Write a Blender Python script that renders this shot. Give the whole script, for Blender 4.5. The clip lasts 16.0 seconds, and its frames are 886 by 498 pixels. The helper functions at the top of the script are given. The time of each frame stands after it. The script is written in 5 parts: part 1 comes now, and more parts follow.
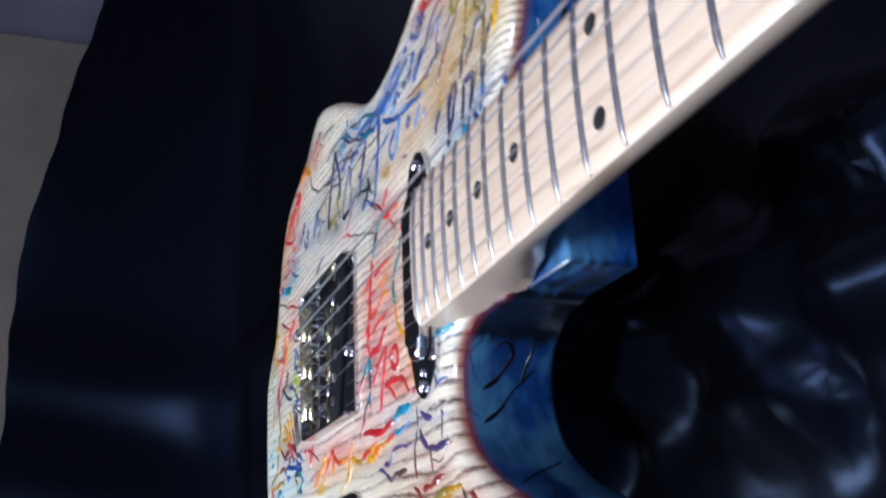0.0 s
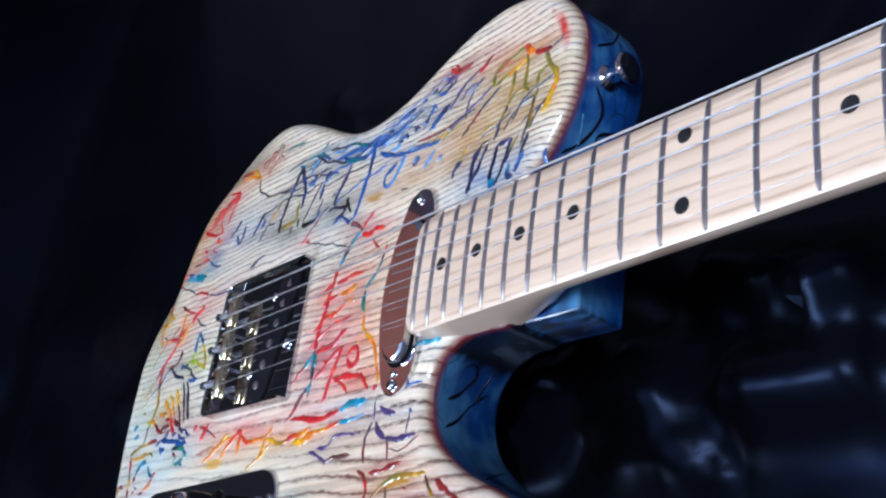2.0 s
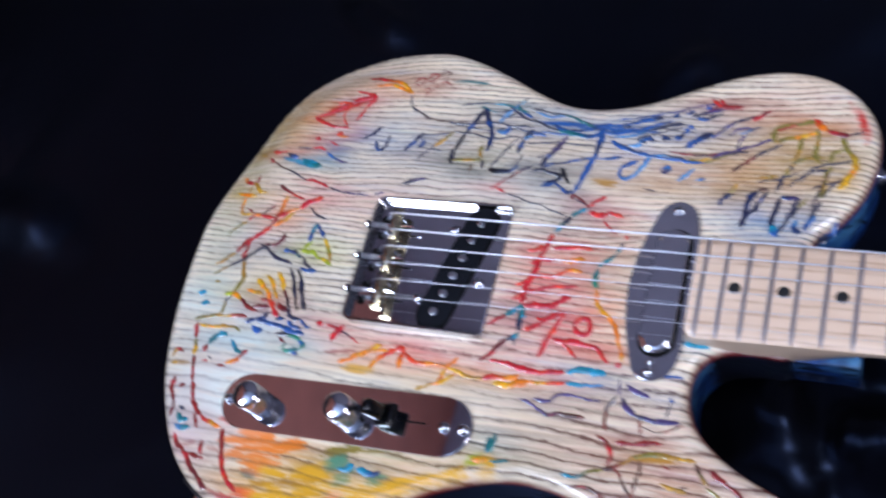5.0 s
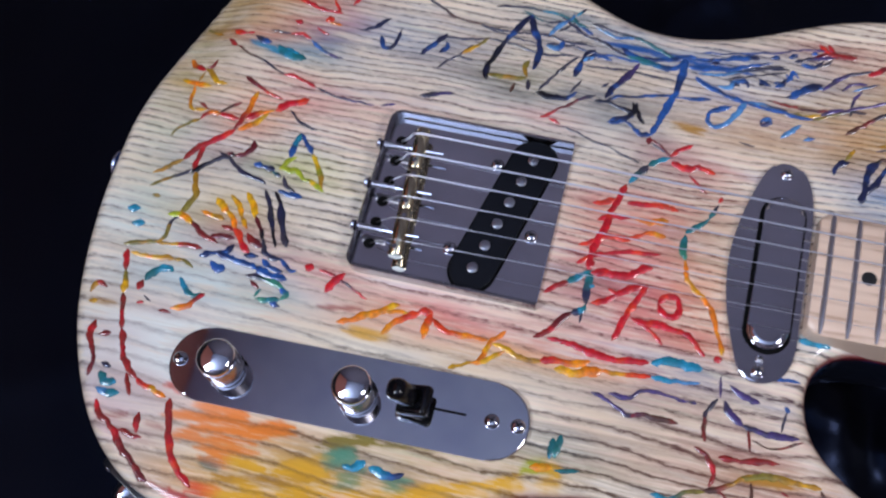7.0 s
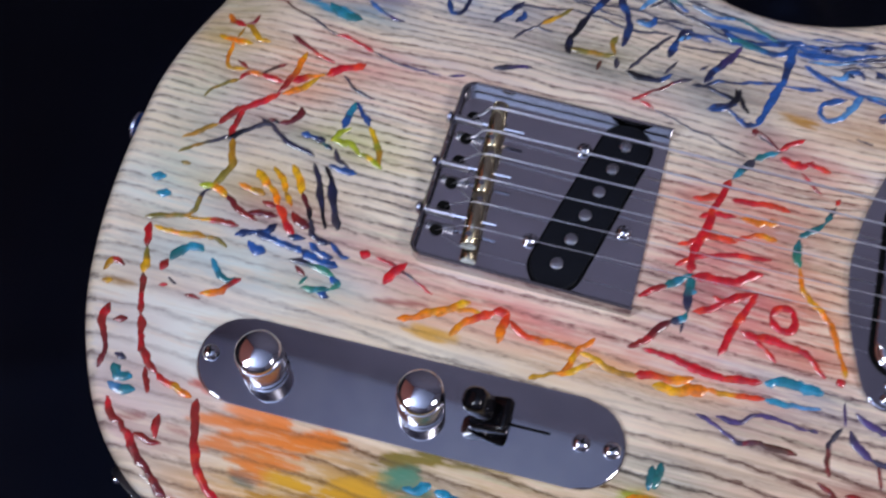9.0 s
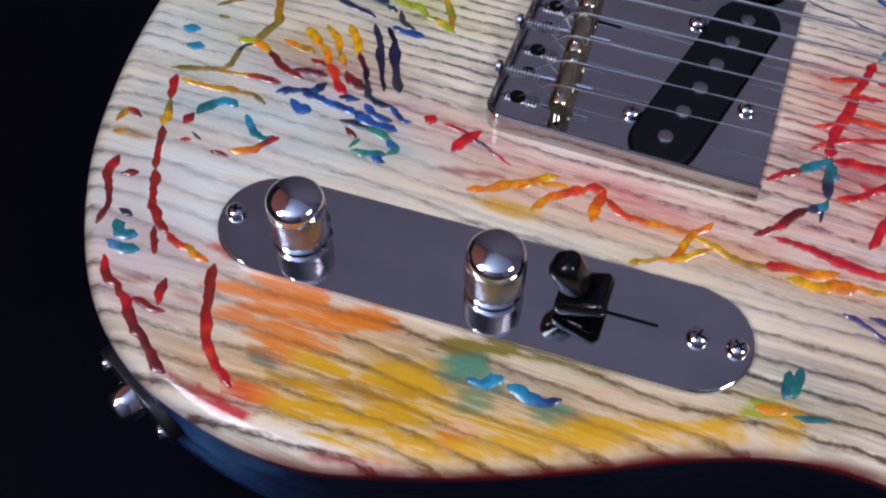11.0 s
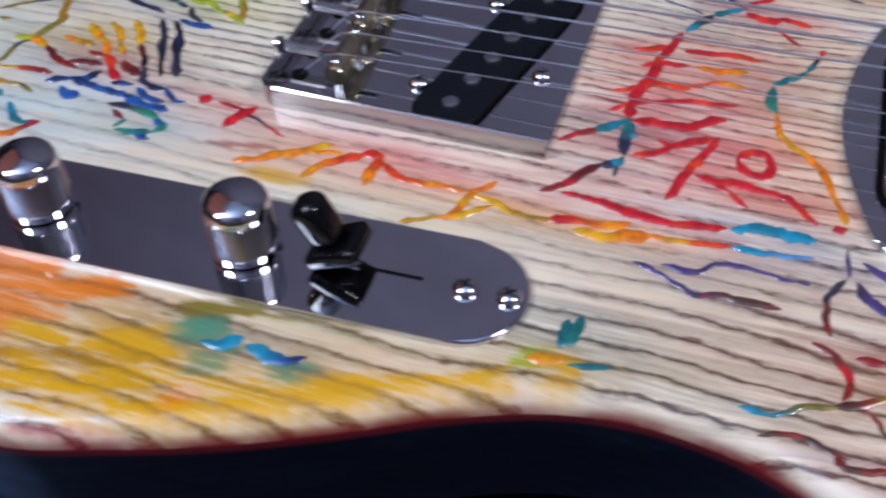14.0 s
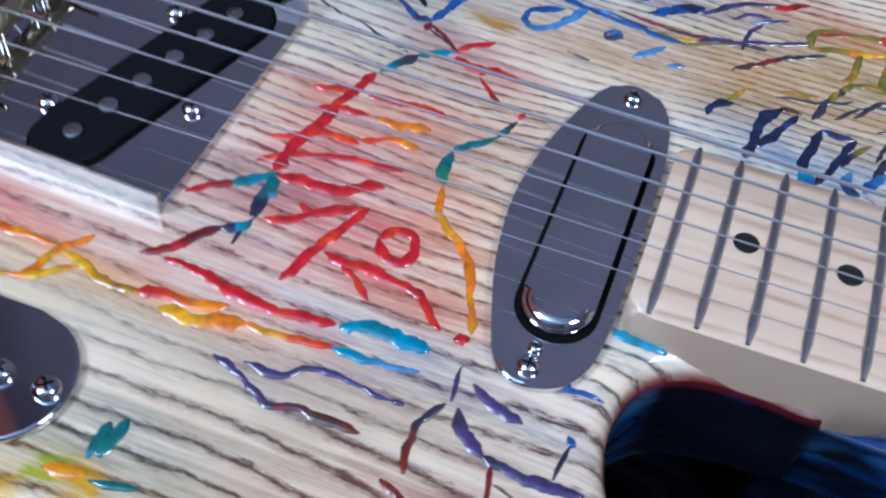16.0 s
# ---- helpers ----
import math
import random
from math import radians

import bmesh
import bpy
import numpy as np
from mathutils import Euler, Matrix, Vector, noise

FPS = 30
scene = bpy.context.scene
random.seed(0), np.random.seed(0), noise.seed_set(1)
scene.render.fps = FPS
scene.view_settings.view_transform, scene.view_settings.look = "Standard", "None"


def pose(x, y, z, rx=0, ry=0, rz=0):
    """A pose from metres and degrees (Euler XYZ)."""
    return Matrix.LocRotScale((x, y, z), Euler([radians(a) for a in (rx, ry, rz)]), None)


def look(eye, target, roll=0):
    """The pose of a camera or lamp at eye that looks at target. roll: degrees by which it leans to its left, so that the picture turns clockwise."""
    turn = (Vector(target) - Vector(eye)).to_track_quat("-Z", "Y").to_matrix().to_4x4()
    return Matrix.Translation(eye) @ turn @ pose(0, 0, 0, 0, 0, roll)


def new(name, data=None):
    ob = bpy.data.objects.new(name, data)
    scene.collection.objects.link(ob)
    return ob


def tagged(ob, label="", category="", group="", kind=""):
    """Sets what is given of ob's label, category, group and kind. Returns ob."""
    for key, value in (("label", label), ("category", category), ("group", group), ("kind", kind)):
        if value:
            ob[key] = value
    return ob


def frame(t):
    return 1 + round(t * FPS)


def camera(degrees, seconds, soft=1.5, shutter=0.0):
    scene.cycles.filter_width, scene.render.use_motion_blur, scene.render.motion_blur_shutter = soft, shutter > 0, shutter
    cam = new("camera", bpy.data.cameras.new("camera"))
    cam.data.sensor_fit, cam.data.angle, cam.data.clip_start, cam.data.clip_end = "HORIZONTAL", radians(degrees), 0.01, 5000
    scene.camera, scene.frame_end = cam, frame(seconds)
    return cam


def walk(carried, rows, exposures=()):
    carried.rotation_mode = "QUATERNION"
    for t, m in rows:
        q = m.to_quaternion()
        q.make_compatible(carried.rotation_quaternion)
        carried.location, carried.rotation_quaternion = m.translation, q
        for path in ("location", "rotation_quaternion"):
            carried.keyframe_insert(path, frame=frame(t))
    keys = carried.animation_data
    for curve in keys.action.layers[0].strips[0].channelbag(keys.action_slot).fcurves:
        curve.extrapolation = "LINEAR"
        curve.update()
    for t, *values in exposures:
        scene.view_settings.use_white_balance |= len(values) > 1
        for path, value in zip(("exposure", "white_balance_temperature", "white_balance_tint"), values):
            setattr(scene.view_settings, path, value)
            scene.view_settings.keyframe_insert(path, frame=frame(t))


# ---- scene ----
cam = camera(46.0, 16.0, soft=2.3, shutter=0.5)
PATH = [
    (0, (0.542, -0.13, 0.144), (-1.213, 0.52, -0.56), -85.1),
    (0.5, (0.554, -0.138, 0.183), (-1.149, 0.577, -0.583), -77.6),
    (1, (0.551, -0.158, 0.212), (-1.068, 0.6, -0.686), -71.8),
    (1.5, (0.54, -0.168, 0.235), (-0.993, 0.634, -0.768), -66.7),
    (2, (0.537, -0.179, 0.262), (-0.935, 0.63, -0.824), -65.2),
    (2.5, (0.515, -0.198, 0.298), (-0.894, 0.593, -0.88), -59.8),
    (3, (0.482, -0.213, 0.348), (-0.701, 0.55, -1.072), -52.3),
    (3.5, (0.461, -0.211, 0.377), (-0.628, 0.526, -1.129), -50.5),
    (4, (0.411, -0.204, 0.425), (-0.563, 0.506, -1.171), -48.0),
    (4.5, (0.327, -0.22, 0.495), (-0.438, 0.548, -1.186), -38.0),
    (5, (0.283, -0.224, 0.507), (-0.549, 0.544, -1.142), -36.4),
    (5.2, (0.244, -0.235, 0.504), (-0.492, 0.588, -1.164), -31.1),
    (7.3, (0.089, -0.196, 0.41), (-0.242, 0.543, -1.419), -9.9),
    (7.5, (0.082, -0.194, 0.402), (-0.241, 0.536, -1.432), -9.6),
    (8, (0.076, -0.185, 0.399), (-0.216, 0.564, -1.432), -7.1),
    (8.5, (0.062, -0.185, 0.391), (-0.205, 0.593, -1.432), -4.4),
    (9, (0.042, -0.202, 0.363), (-0.213, 0.634, -1.436), -0.7),
    (9.5, (0.033, -0.204, 0.332), (-0.23, 0.613, -1.474), -0.8),
    (10, (0.038, -0.197, 0.309), (-0.263, 0.633, -1.485), -0.4),
    (10.2, (0.039, -0.208, 0.293), (-0.297, 0.67, -1.472), -0.8),
    (12.5, (0.045, -0.271, 0.227), (-0.362, 0.944, -1.309), 0.4),
    (13, (0.053, -0.289, 0.206), (-0.356, 1.045, -1.227), 2.1),
    (13.5, (0.078, -0.273, 0.208), (-0.369, 0.979, -1.286), -1.6),
    (14, (0.11, -0.251, 0.197), (-0.347, 1.022, -1.277), -2.1),
    (14.5, (0.138, -0.232, 0.194), (-0.277, 1.049, -1.285), -1.9),
    (15, (0.153, -0.217, 0.196), (-0.244, 1.076, -1.277), -0.5),
    (15.5, (0.176, -0.197, 0.192), (-0.22, 1.104, -1.274), 0.5),
    (16, (0.172, -0.175, 0.196), (-0.151, 1.038, -1.361), 7.7),
]

EXPOSURES = [(0.0, 0.35, 6250, 5), (1.0, 0.27, 6180, 3), (2.0, 0.15, 6120, 6), (3.0, -0.16, 6060, 18), (4.0, -0.17, 6020, 14), (5.0, -0.17, 6350, 14), (7.5, -0.49, 6850, 18), (10.0, -0.53, 6950, 19), (12.5, -0.41, 6900, 18), (14.0, -0.33, 6550, 14), (15.0, -0.30, 6260, 10), (16.0, -0.24, 5900, 6)]
walk(cam, [(t, look(eye, target, roll)) for t, eye, target, roll in PATH], EXPOSURES)

WINDOW_EYE, WINDOW_AIM, WINDOW_WATTS = (-1.545, -1.62, 2.62), (0.0, -1.62, 2.62), 216.0
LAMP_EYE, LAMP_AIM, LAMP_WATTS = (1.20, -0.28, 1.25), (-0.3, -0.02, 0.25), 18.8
WASHES = (
    ("red", 105, 0, 28, 40, 0.13), ("orange", 130, -5, 12, 36, 0.07), ("ochre", 150, 68, 40, 10, 0.20), ("ochre", 205, 85, 40, 30, 0.14), ("red", 215, 125, 28, 12, 0.13),
    ("slate", 40, 66, 70, 14, 0.26), ("lightblue", 85, 108, 50, 10, 0.18), ("lightblue", 205, 45, 30, 12, 0.42), ("olive", 35, 70, 18, 8, 0.4), ("cyan", -68, 75, 14, 9, 0.35),
    ("yellow", -30, -132, 50, 14, 0.20), ("ochre", 30, -135, 60, 10, 0.3), ("yellow", 0, -140, 50, 10, 0.22), ("yellow", 40, -122, 35, 10, 0.16), ("olive", -10, -125, 30, 8, 0.3), ("red", -110, -105, 22, 30, 0.12),
    # bass-tail ochre and olive: real tint, and the contour's shade put into the colour
    ("ochre", -95, 110, 35, 30, 0.34), ("olive", -130, 66, 14, 44, 0.16), ("olive", -120, 60, 14, 60, 0.14), ("lightblue", -45, 92, 40, 14, 0.16), ("rust", 205, -118, 35, 20, 0.14), ("ochre", 165, -100, 30, 18, 0.12), ("red", 20, -55, 45, 10, 0.22), ("yellow", 25, -68, 50, 8, 0.25), ("olive", -85, -25, 18, 12, 0.25),
    # the olive right of the control plate puts light falloff into the colour
    ("tan", 150, 70, 45, 16, 0.30), ("tan", 215, 92, 38, 30, 0.26), ("tan", 140, -10, 20, 48, 0.20), ("pink", 190, -108, 55, 40, 0.16), ("tan", 120, -85, 60, 28, 0.08), ("yellow", 20, -132, 60, 11, 0.18), ("yellow", -55, -145, 40, 8, 0.3), ("red", -105, -125, 30, 18, 0.10), ("teal", 95, 100, 45, 10, 0.08), ("tan", -110, 95, 30, 36, 0.24), ("mint", -100, -50, 45, 42, 0.6), ("mint", -100, -108, 42, 40, 0.9), ("mint", 30, -76, 50, 10, 0.35), ("rust", 150, -105, 60, 24, 0.07), ("olive", 100, -108, 40, 12, 0.15), ("mint", -10, -60, 80, 12, 0.4), ("mint", 60, 60, 60, 20, 0.3),
    ("lime", -128, 40, 14, 60, 0.20), ("yellow", -112, 92, 24, 22, 0.18), ("lightblue", -40, 84, 46, 10, 0.26), ("purple", 0, 70, 60, 14, 0.12), ("pink", 30, -50, 50, 12, 0.30), ("pink", 100, -20, 34, 34, 0.22), ("pink", -112, -130, 22, 16, 0.3), ("mint", -118, 10, 20, 50, 0.4), ("pink", -20, 40, 60, 14, 0.22),
    ("yellow", 40, -132, 55, 12, 0.34), ("yellow", -15, -146, 45, 9, 0.34), ("orange", -45, -122, 32, 8, 0.30), ("olive", 45, -112, 45, 7, 0.24),
    ("tan", -50, 132, 60, 18, 0.14), ("purple", 150, -60, 30, 10, 0.12), ("slate", 110, -75, 60, 14, 0.12),
)

# ---- light ----
world = bpy.data.worlds.new("room_dark")
scene.world = world
world.use_nodes = True
world.node_tree.nodes["Background"].inputs[0].default_value = (0.03, 0.035, 0.045, 1)
world.node_tree.nodes["Background"].inputs[1].default_value = 0.3


def area_light(name, eye, target, sx, sy, watts, colour):
    data = bpy.data.lights.new(name, "AREA")
    data.shape, data.size, data.size_y, data.energy, data.color = "RECTANGLE", sx, sy, watts, colour
    ob = new(name, data)
    ob.matrix_world = look(eye, target)
    return ob


area_light("window_light", WINDOW_EYE, WINDOW_AIM, 1.28, 1.96, WINDOW_WATTS, (0.70, 0.84, 1.0))
# source out of view, placed and tuned by its highlights
area_light("unseen_lamp_light", LAMP_EYE, LAMP_AIM, 0.40, 0.40, LAMP_WATTS, (0.86, 0.90, 1.0))


# ---- materials ----
def srgb(r, g, b):
    return tuple((c / 255 / 12.92 if c < 10 else ((c / 255 + 0.055) / 1.055) ** 2.4) for c in (r, g, b)) + (1.0,)


class Graph:
    """A small helper round one material's nodes."""

    def __init__(self, name):
        self.mat = bpy.data.materials.new(name)
        self.mat.use_nodes = True
        self.tree = self.mat.node_tree
        self.bsdf = self.tree.nodes["Principled BSDF"]

    def node(self, kind, settings=None, **inputs):
        n = self.tree.nodes.new(kind)
        for key, value in (settings or {}).items():
            if key == "operation":
                n.operation = value
            elif key == "use_clamp":
                n.use_clamp = value
            elif key == "data_type":
                n.data_type = value
            elif key == "blend_type":
                n.blend_type = value
            elif key == "layer_name":
                n.layer_name = value
            elif key == "attribute_name":
                n.attribute_name = value
            elif key == "feature":
                n.feature = value
        for key, value in inputs.items():
            self.put(n, key.replace("_", " "), value)
        return n

    def put(self, n, key, value):
        socket = n.inputs[int(key[1:])] if key[0] == "i" and key[1:].isdigit() else n.inputs[key]
        if isinstance(value, bpy.types.NodeSocket):
            self.tree.links.new(value, socket)
        else:
            socket.default_value = value

    def set(self, **inputs):
        for key, value in inputs.items():
            self.put(self.bsdf, key.replace("_", " "), value)

    def coords(self, sx=1.0, sy=1.0, sz=1.0):
        tc = self.node("ShaderNodeTexCoord")
        return self.node("ShaderNodeMapping", Vector=tc.outputs["Object"], Scale=(sx, sy, sz)).outputs[0]

    def noise(self, vector, scale, detail=3.0, rough=0.55):
        return self.node("ShaderNodeTexNoise", Vector=vector, Scale=scale, Detail=detail, Roughness=rough).outputs["Fac"]

    def math(self, op, a, b=0.0, clamp=False):
        return self.node("ShaderNodeMath", {"operation": op, "use_clamp": clamp}, i0=a, i1=b).outputs[0]

    def ramp(self, fac, *stops):
        n = self.node("ShaderNodeValToRGB", Fac=fac)
        while len(n.color_ramp.elements) < len(stops):
            n.color_ramp.elements.new(0.5)
        for e, (p, c) in zip(n.color_ramp.elements, stops):
            e.position, e.color = p, c if len(c) == 4 else (*c, 1)
        return n.outputs["Color"]

    def mix(self, fac, a, b, blend="MIX"):
        n = self.node("ShaderNodeMix", {"data_type": "RGBA", "blend_type": blend})
        self.put(n, "i0", fac)
        self.put(n, "i6", a)
        self.put(n, "i7", b)
        return n.outputs[2]

    def bump(self, height, strength, distance):
        self.set(Normal=self.node("ShaderNodeBump", Height=height, Strength=strength, Distance=distance).outputs[0])


GREY = lambda v: (v, v, v, 1)


def grain_lines(g, period, warp, seed, spread=0.0):
    """Dark growth-ring lines that run along x, unevenly spaced; 1 on a line."""
    co = g.coords(1.0, 1.0, 1.0)
    shift = g.node("ShaderNodeMapping", Vector=co, Location=(seed, seed * 0.7, 0), Scale=(3.2, 11.0, 5.0)).outputs[0]
    fine = g.node("ShaderNodeMapping", Vector=co, Location=(seed, 0, 0), Scale=(26.0, 60.0, 30.0)).outputs[0]
    sep = g.node("ShaderNodeSeparateXYZ", Vector=co)
    y = g.math("ADD", sep.outputs[1], g.math("MULTIPLY", g.math("SUBTRACT", g.noise(shift, 1.0, 2.0), 0.5), warp))
    y = g.math("ADD", y, g.math("MULTIPLY", g.math("SUBTRACT", g.noise(fine, 1.0, 3.0), 0.5), period * 0.5))
    mid = g.node("ShaderNodeMapping", Vector=co, Location=(0, seed, 0), Scale=(11.0, 17.0, 9.0)).outputs[0]
    y = g.math("ADD", y, g.math("MULTIPLY", g.math("SUBTRACT", g.noise(mid, 1.0, 2.0), 0.5), warp * 0.42))
    if spread:
        # the rings draw together towards one edge of the board
        far = g.math("SQRT", g.math("ADD", g.math("POWER", g.math("ADD", y, 0.01), 2.0), 0.0009))
        y = g.math("ADD", y, g.math("MULTIPLY", far, spread))
        rough = g.node("ShaderNodeMapping", Vector=co, Scale=(170.0, 520.0, 200.0)).outputs[0]
        y = g.math("ADD", y, g.math("MULTIPLY", g.math("SUBTRACT", g.noise(rough, 1.0, 3.0, 0.7), 0.5), period * 0.55))
    wave = g.math("FRACT", g.math("MULTIPLY", y, 1.0 / period))
    return wave, fine, co


def wood_face():
    g = Graph("stained_ash_face")
    wave, fine, co = grain_lines(g, 0.0047, 0.032, 3.1, 0.33)
    line = g.ramp(wave, (0.0, GREY(0.0)), (0.46, GREY(0.0)), (0.66, GREY(0.4)), (0.78, GREY(1.0)), (0.87, GREY(0.6)), (0.97, GREY(0.0)))
    patch = g.ramp(g.noise(g.coords(9.0, 24.0, 8.0), 1.0, 2.0), (0.34, GREY(0.55)), (0.56, GREY(1.0)))
    # the rings lie wider and darker towards the treble edge of the board
    patch = g.math("MAXIMUM", patch, g.ramp(g.math("ADD", g.node("ShaderNodeSeparateXYZ", Vector=co).outputs[1], 0.5), (0.39, GREY(0.85)), (0.43, GREY(0.45)), (0.48, GREY(0.15))))
    bend = g.math("MULTIPLY", g.math("SUBTRACT", g.noise(g.coords(5.0, 9.0, 5.0), 1.0, 3.0), 0.5), 6.0)
    apart = g.node("ShaderNodeCombineXYZ", X=g.math("MULTIPLY", g.node("ShaderNodeSeparateXYZ", Vector=co).outputs[0], 5.0),
                   Y=g.math("ADD", g.math("MULTIPLY", g.node("ShaderNodeSeparateXYZ", Vector=co).outputs[1], 210.0), bend)).outputs[0]
    stray = g.ramp(g.noise(apart, 1.0, 3.0, 0.6), (0.50, GREY(0.0)), (0.60, GREY(0.85)), (0.70, GREY(1.0)))
    pores = g.ramp(g.noise(g.coords(260.0, 1500.0, 300.0), 1.0, 2.0, 0.6), (0.36, GREY(0.42)), (0.56, GREY(1.1)))
    lines = g.math("MAXIMUM", g.math("MULTIPLY", line, patch), g.math("MULTIPLY", stray, 0.32))
    broken = g.ramp(g.noise(g.coords(150.0, 420.0, 60.0), 1.0, 4.0, 0.65), (0.38, GREY(0.42)), (0.54, GREY(1.0)))
    # on the treble half the rings are close and whole, on the rest they break into short pores
    whole = g.ramp(g.math("ADD", g.node("ShaderNodeSeparateXYZ", Vector=co).outputs[1], 0.5), (0.41, GREY(0.85)), (0.47, GREY(0.0)))
    dark = g.math("MULTIPLY", lines, g.math("MAXIMUM", g.math("MULTIPLY", pores, broken), whole))
    base = g.ramp(g.noise(g.coords(6.0, 22.0, 10.0), 1.0, 4.0), (0.3, srgb(216, 186, 150)), (0.52, srgb(242, 225, 196)), (0.8, srgb(230, 202, 168)))
    # pale tints rubbed in along the grain
    tint = g.ramp(g.noise(g.coords(11.0, 170.0, 10.0), 1.0, 3.0, 0.6), (0.32, srgb(186, 192, 206)), (0.43, srgb(230, 222, 208)), (0.50, srgb(238, 226, 200)), (0.57, srgb(236, 204, 190)), (0.68, srgb(214, 224, 196)))
    rubbed = g.ramp(g.noise(g.coords(14.0, 20.0, 10.0), 1.0, 3.0), (0.36, GREY(0.12)), (0.62, GREY(0.60)))
    base = g.mix(rubbed, base, tint)
    paint = g.node("ShaderNodeVertexColor", {"layer_name": "stain"})
    cloud = g.ramp(g.math("ADD", g.math("MULTIPLY", g.noise(g.coords(30.0, 90.0, 60.0), 1.0, 4.0, 0.65), 0.5), g.math("MULTIPLY", g.noise(g.coords(45.0, 620.0, 60.0), 1.0, 4.0, 0.65), 0.5)), (0.40, GREY(0.16)), (0.54, GREY(1.0)))
    amount = g.math("MULTIPLY", paint.outputs["Alpha"], g.math("ADD", cloud, g.math("MULTIPLY", paint.outputs["Alpha"], 0.45)), True)
    colour = g.mix(amount, base, paint.outputs["Color"])
    # thinned paint has run along the open grain and colours its lines
    soaked = g.math("MULTIPLY", g.math("POWER", paint.outputs["Alpha"], 0.55), 0.8, True)
    vein = g.mix(soaked, srgb(66, 46, 43), g.mix(1.0, paint.outputs["Color"], srgb(188, 180, 180), "MULTIPLY"))
    cover = g.math("SUBTRACT", 1.4, g.math("MULTIPLY", g.math("POWER", paint.outputs["Alpha"], 2.0), 0.7))
    colour = g.mix(g.math("MULTIPLY", dark, cover, True), colour, vein)
    # a thin red stain runs round the rolled edge, where the face ends
    rim = g.math("MULTIPLY", g.node("ShaderNodeAttribute", {"attribute_name": "rim"}).outputs["Fac"], g.ramp(g.noise(g.coords(50, 50, 50), 1.0, 3.0), (0.3, GREY(0.45)), (0.55, GREY(1.0))))
    colour = g.mix(rim, colour, srgb(120, 24, 28))
    g.set(Base_Color=colour, Roughness=0.42, Coat_Weight=0.7, Coat_Roughness=0.09, Specular_IOR_Level=0.4)
    g.bump(g.math("ADD", g.math("MULTIPLY", dark, -0.6), g.noise(g.coords(120, 240, 120), 1.0, 3.0)), 0.25, 0.0006)
    return g.mat


def wood_side():
    g = Graph("blue_stained_side")
    wave, fine, co = grain_lines(g, 0.0045, 0.02, 8.3)
    streak = g.noise(g.coords(14.0, 14.0, 160.0), 1.0, 4.0)
    colour = g.ramp(g.noise(g.coords(22, 22, 40), 1.0, 4.0), (0.3, srgb(8, 38, 92)), (0.50, srgb(18, 72, 146)), (0.68, srgb(86, 148, 200)))
    colour = g.mix(g.ramp(streak, (0.48, GREY(0)), (0.68, GREY(0.22))), colour, srgb(10, 22, 54))
    scrawl = g.ramp(g.node("ShaderNodeTexVoronoi", {"feature": "DISTANCE_TO_EDGE"}, Vector=g.coords(70, 70, 110), Scale=1.0).outputs["Distance"], (0.0, GREY(0.75)), (0.05, GREY(0.0)))
    colour = g.mix(g.math("MULTIPLY", scrawl, g.ramp(g.noise(g.coords(30, 30, 30), 1.0, 2.0), (0.52, GREY(0)), (0.6, GREY(1)))), colour, srgb(8, 14, 40))
    # the colour goes blue-black on the treble side and neck pocket, with ragged ends
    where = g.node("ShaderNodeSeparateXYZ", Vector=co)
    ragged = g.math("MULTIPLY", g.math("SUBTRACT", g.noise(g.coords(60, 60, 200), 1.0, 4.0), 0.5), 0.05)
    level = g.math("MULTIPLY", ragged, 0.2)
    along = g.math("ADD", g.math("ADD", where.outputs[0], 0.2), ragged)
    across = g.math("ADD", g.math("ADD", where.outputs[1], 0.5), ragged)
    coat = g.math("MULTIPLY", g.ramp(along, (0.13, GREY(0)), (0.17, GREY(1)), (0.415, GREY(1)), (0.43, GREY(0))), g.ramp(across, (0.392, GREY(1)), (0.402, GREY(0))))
    # in the pocket and the cutaway bay the dark is shade put into the colour
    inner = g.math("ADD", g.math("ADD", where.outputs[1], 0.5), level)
    pocket_shade = g.math("MULTIPLY", g.ramp(g.math("ADD", g.math("ADD", where.outputs[0], 0.2), level), (0.384, GREY(0)), (0.390, GREY(1))), g.ramp(inner, (0.440, GREY(0)), (0.456, GREY(1)), (0.474, GREY(1)), (0.477, GREY(0))))
    bay_shade = g.math("MULTIPLY", g.math("MULTIPLY", g.ramp(along, (0.365, GREY(0)), (0.38, GREY(1))), g.ramp(across, (0.39, GREY(0)), (0.41, GREY(1)), (0.474, GREY(1)), (0.478, GREY(0)))), 0.5)
    colour = g.mix(g.math("MULTIPLY", g.math("MAXIMUM", g.math("MAXIMUM", coat, pocket_shade), bay_shade), 0.985), colour, srgb(4, 6, 13))
    rim = g.node("ShaderNodeAttribute", {"attribute_name": "rim"}).outputs["Fac"]
    colour = g.mix(g.math("MULTIPLY", rim, 0.7), colour, srgb(112, 24, 30))
    g.set(Base_Color=colour, Roughness=0.40, Coat_Weight=1.0, Coat_Roughness=0.10)
    g.bump(g.math("ADD", g.math("MULTIPLY", g.noise(g.coords(40, 40, 420), 1.0, 3.0), 0.10), g.noise(g.coords(45, 45, 60), 1.0, 2.0)), 0.30, 0.003)
    return g.mat


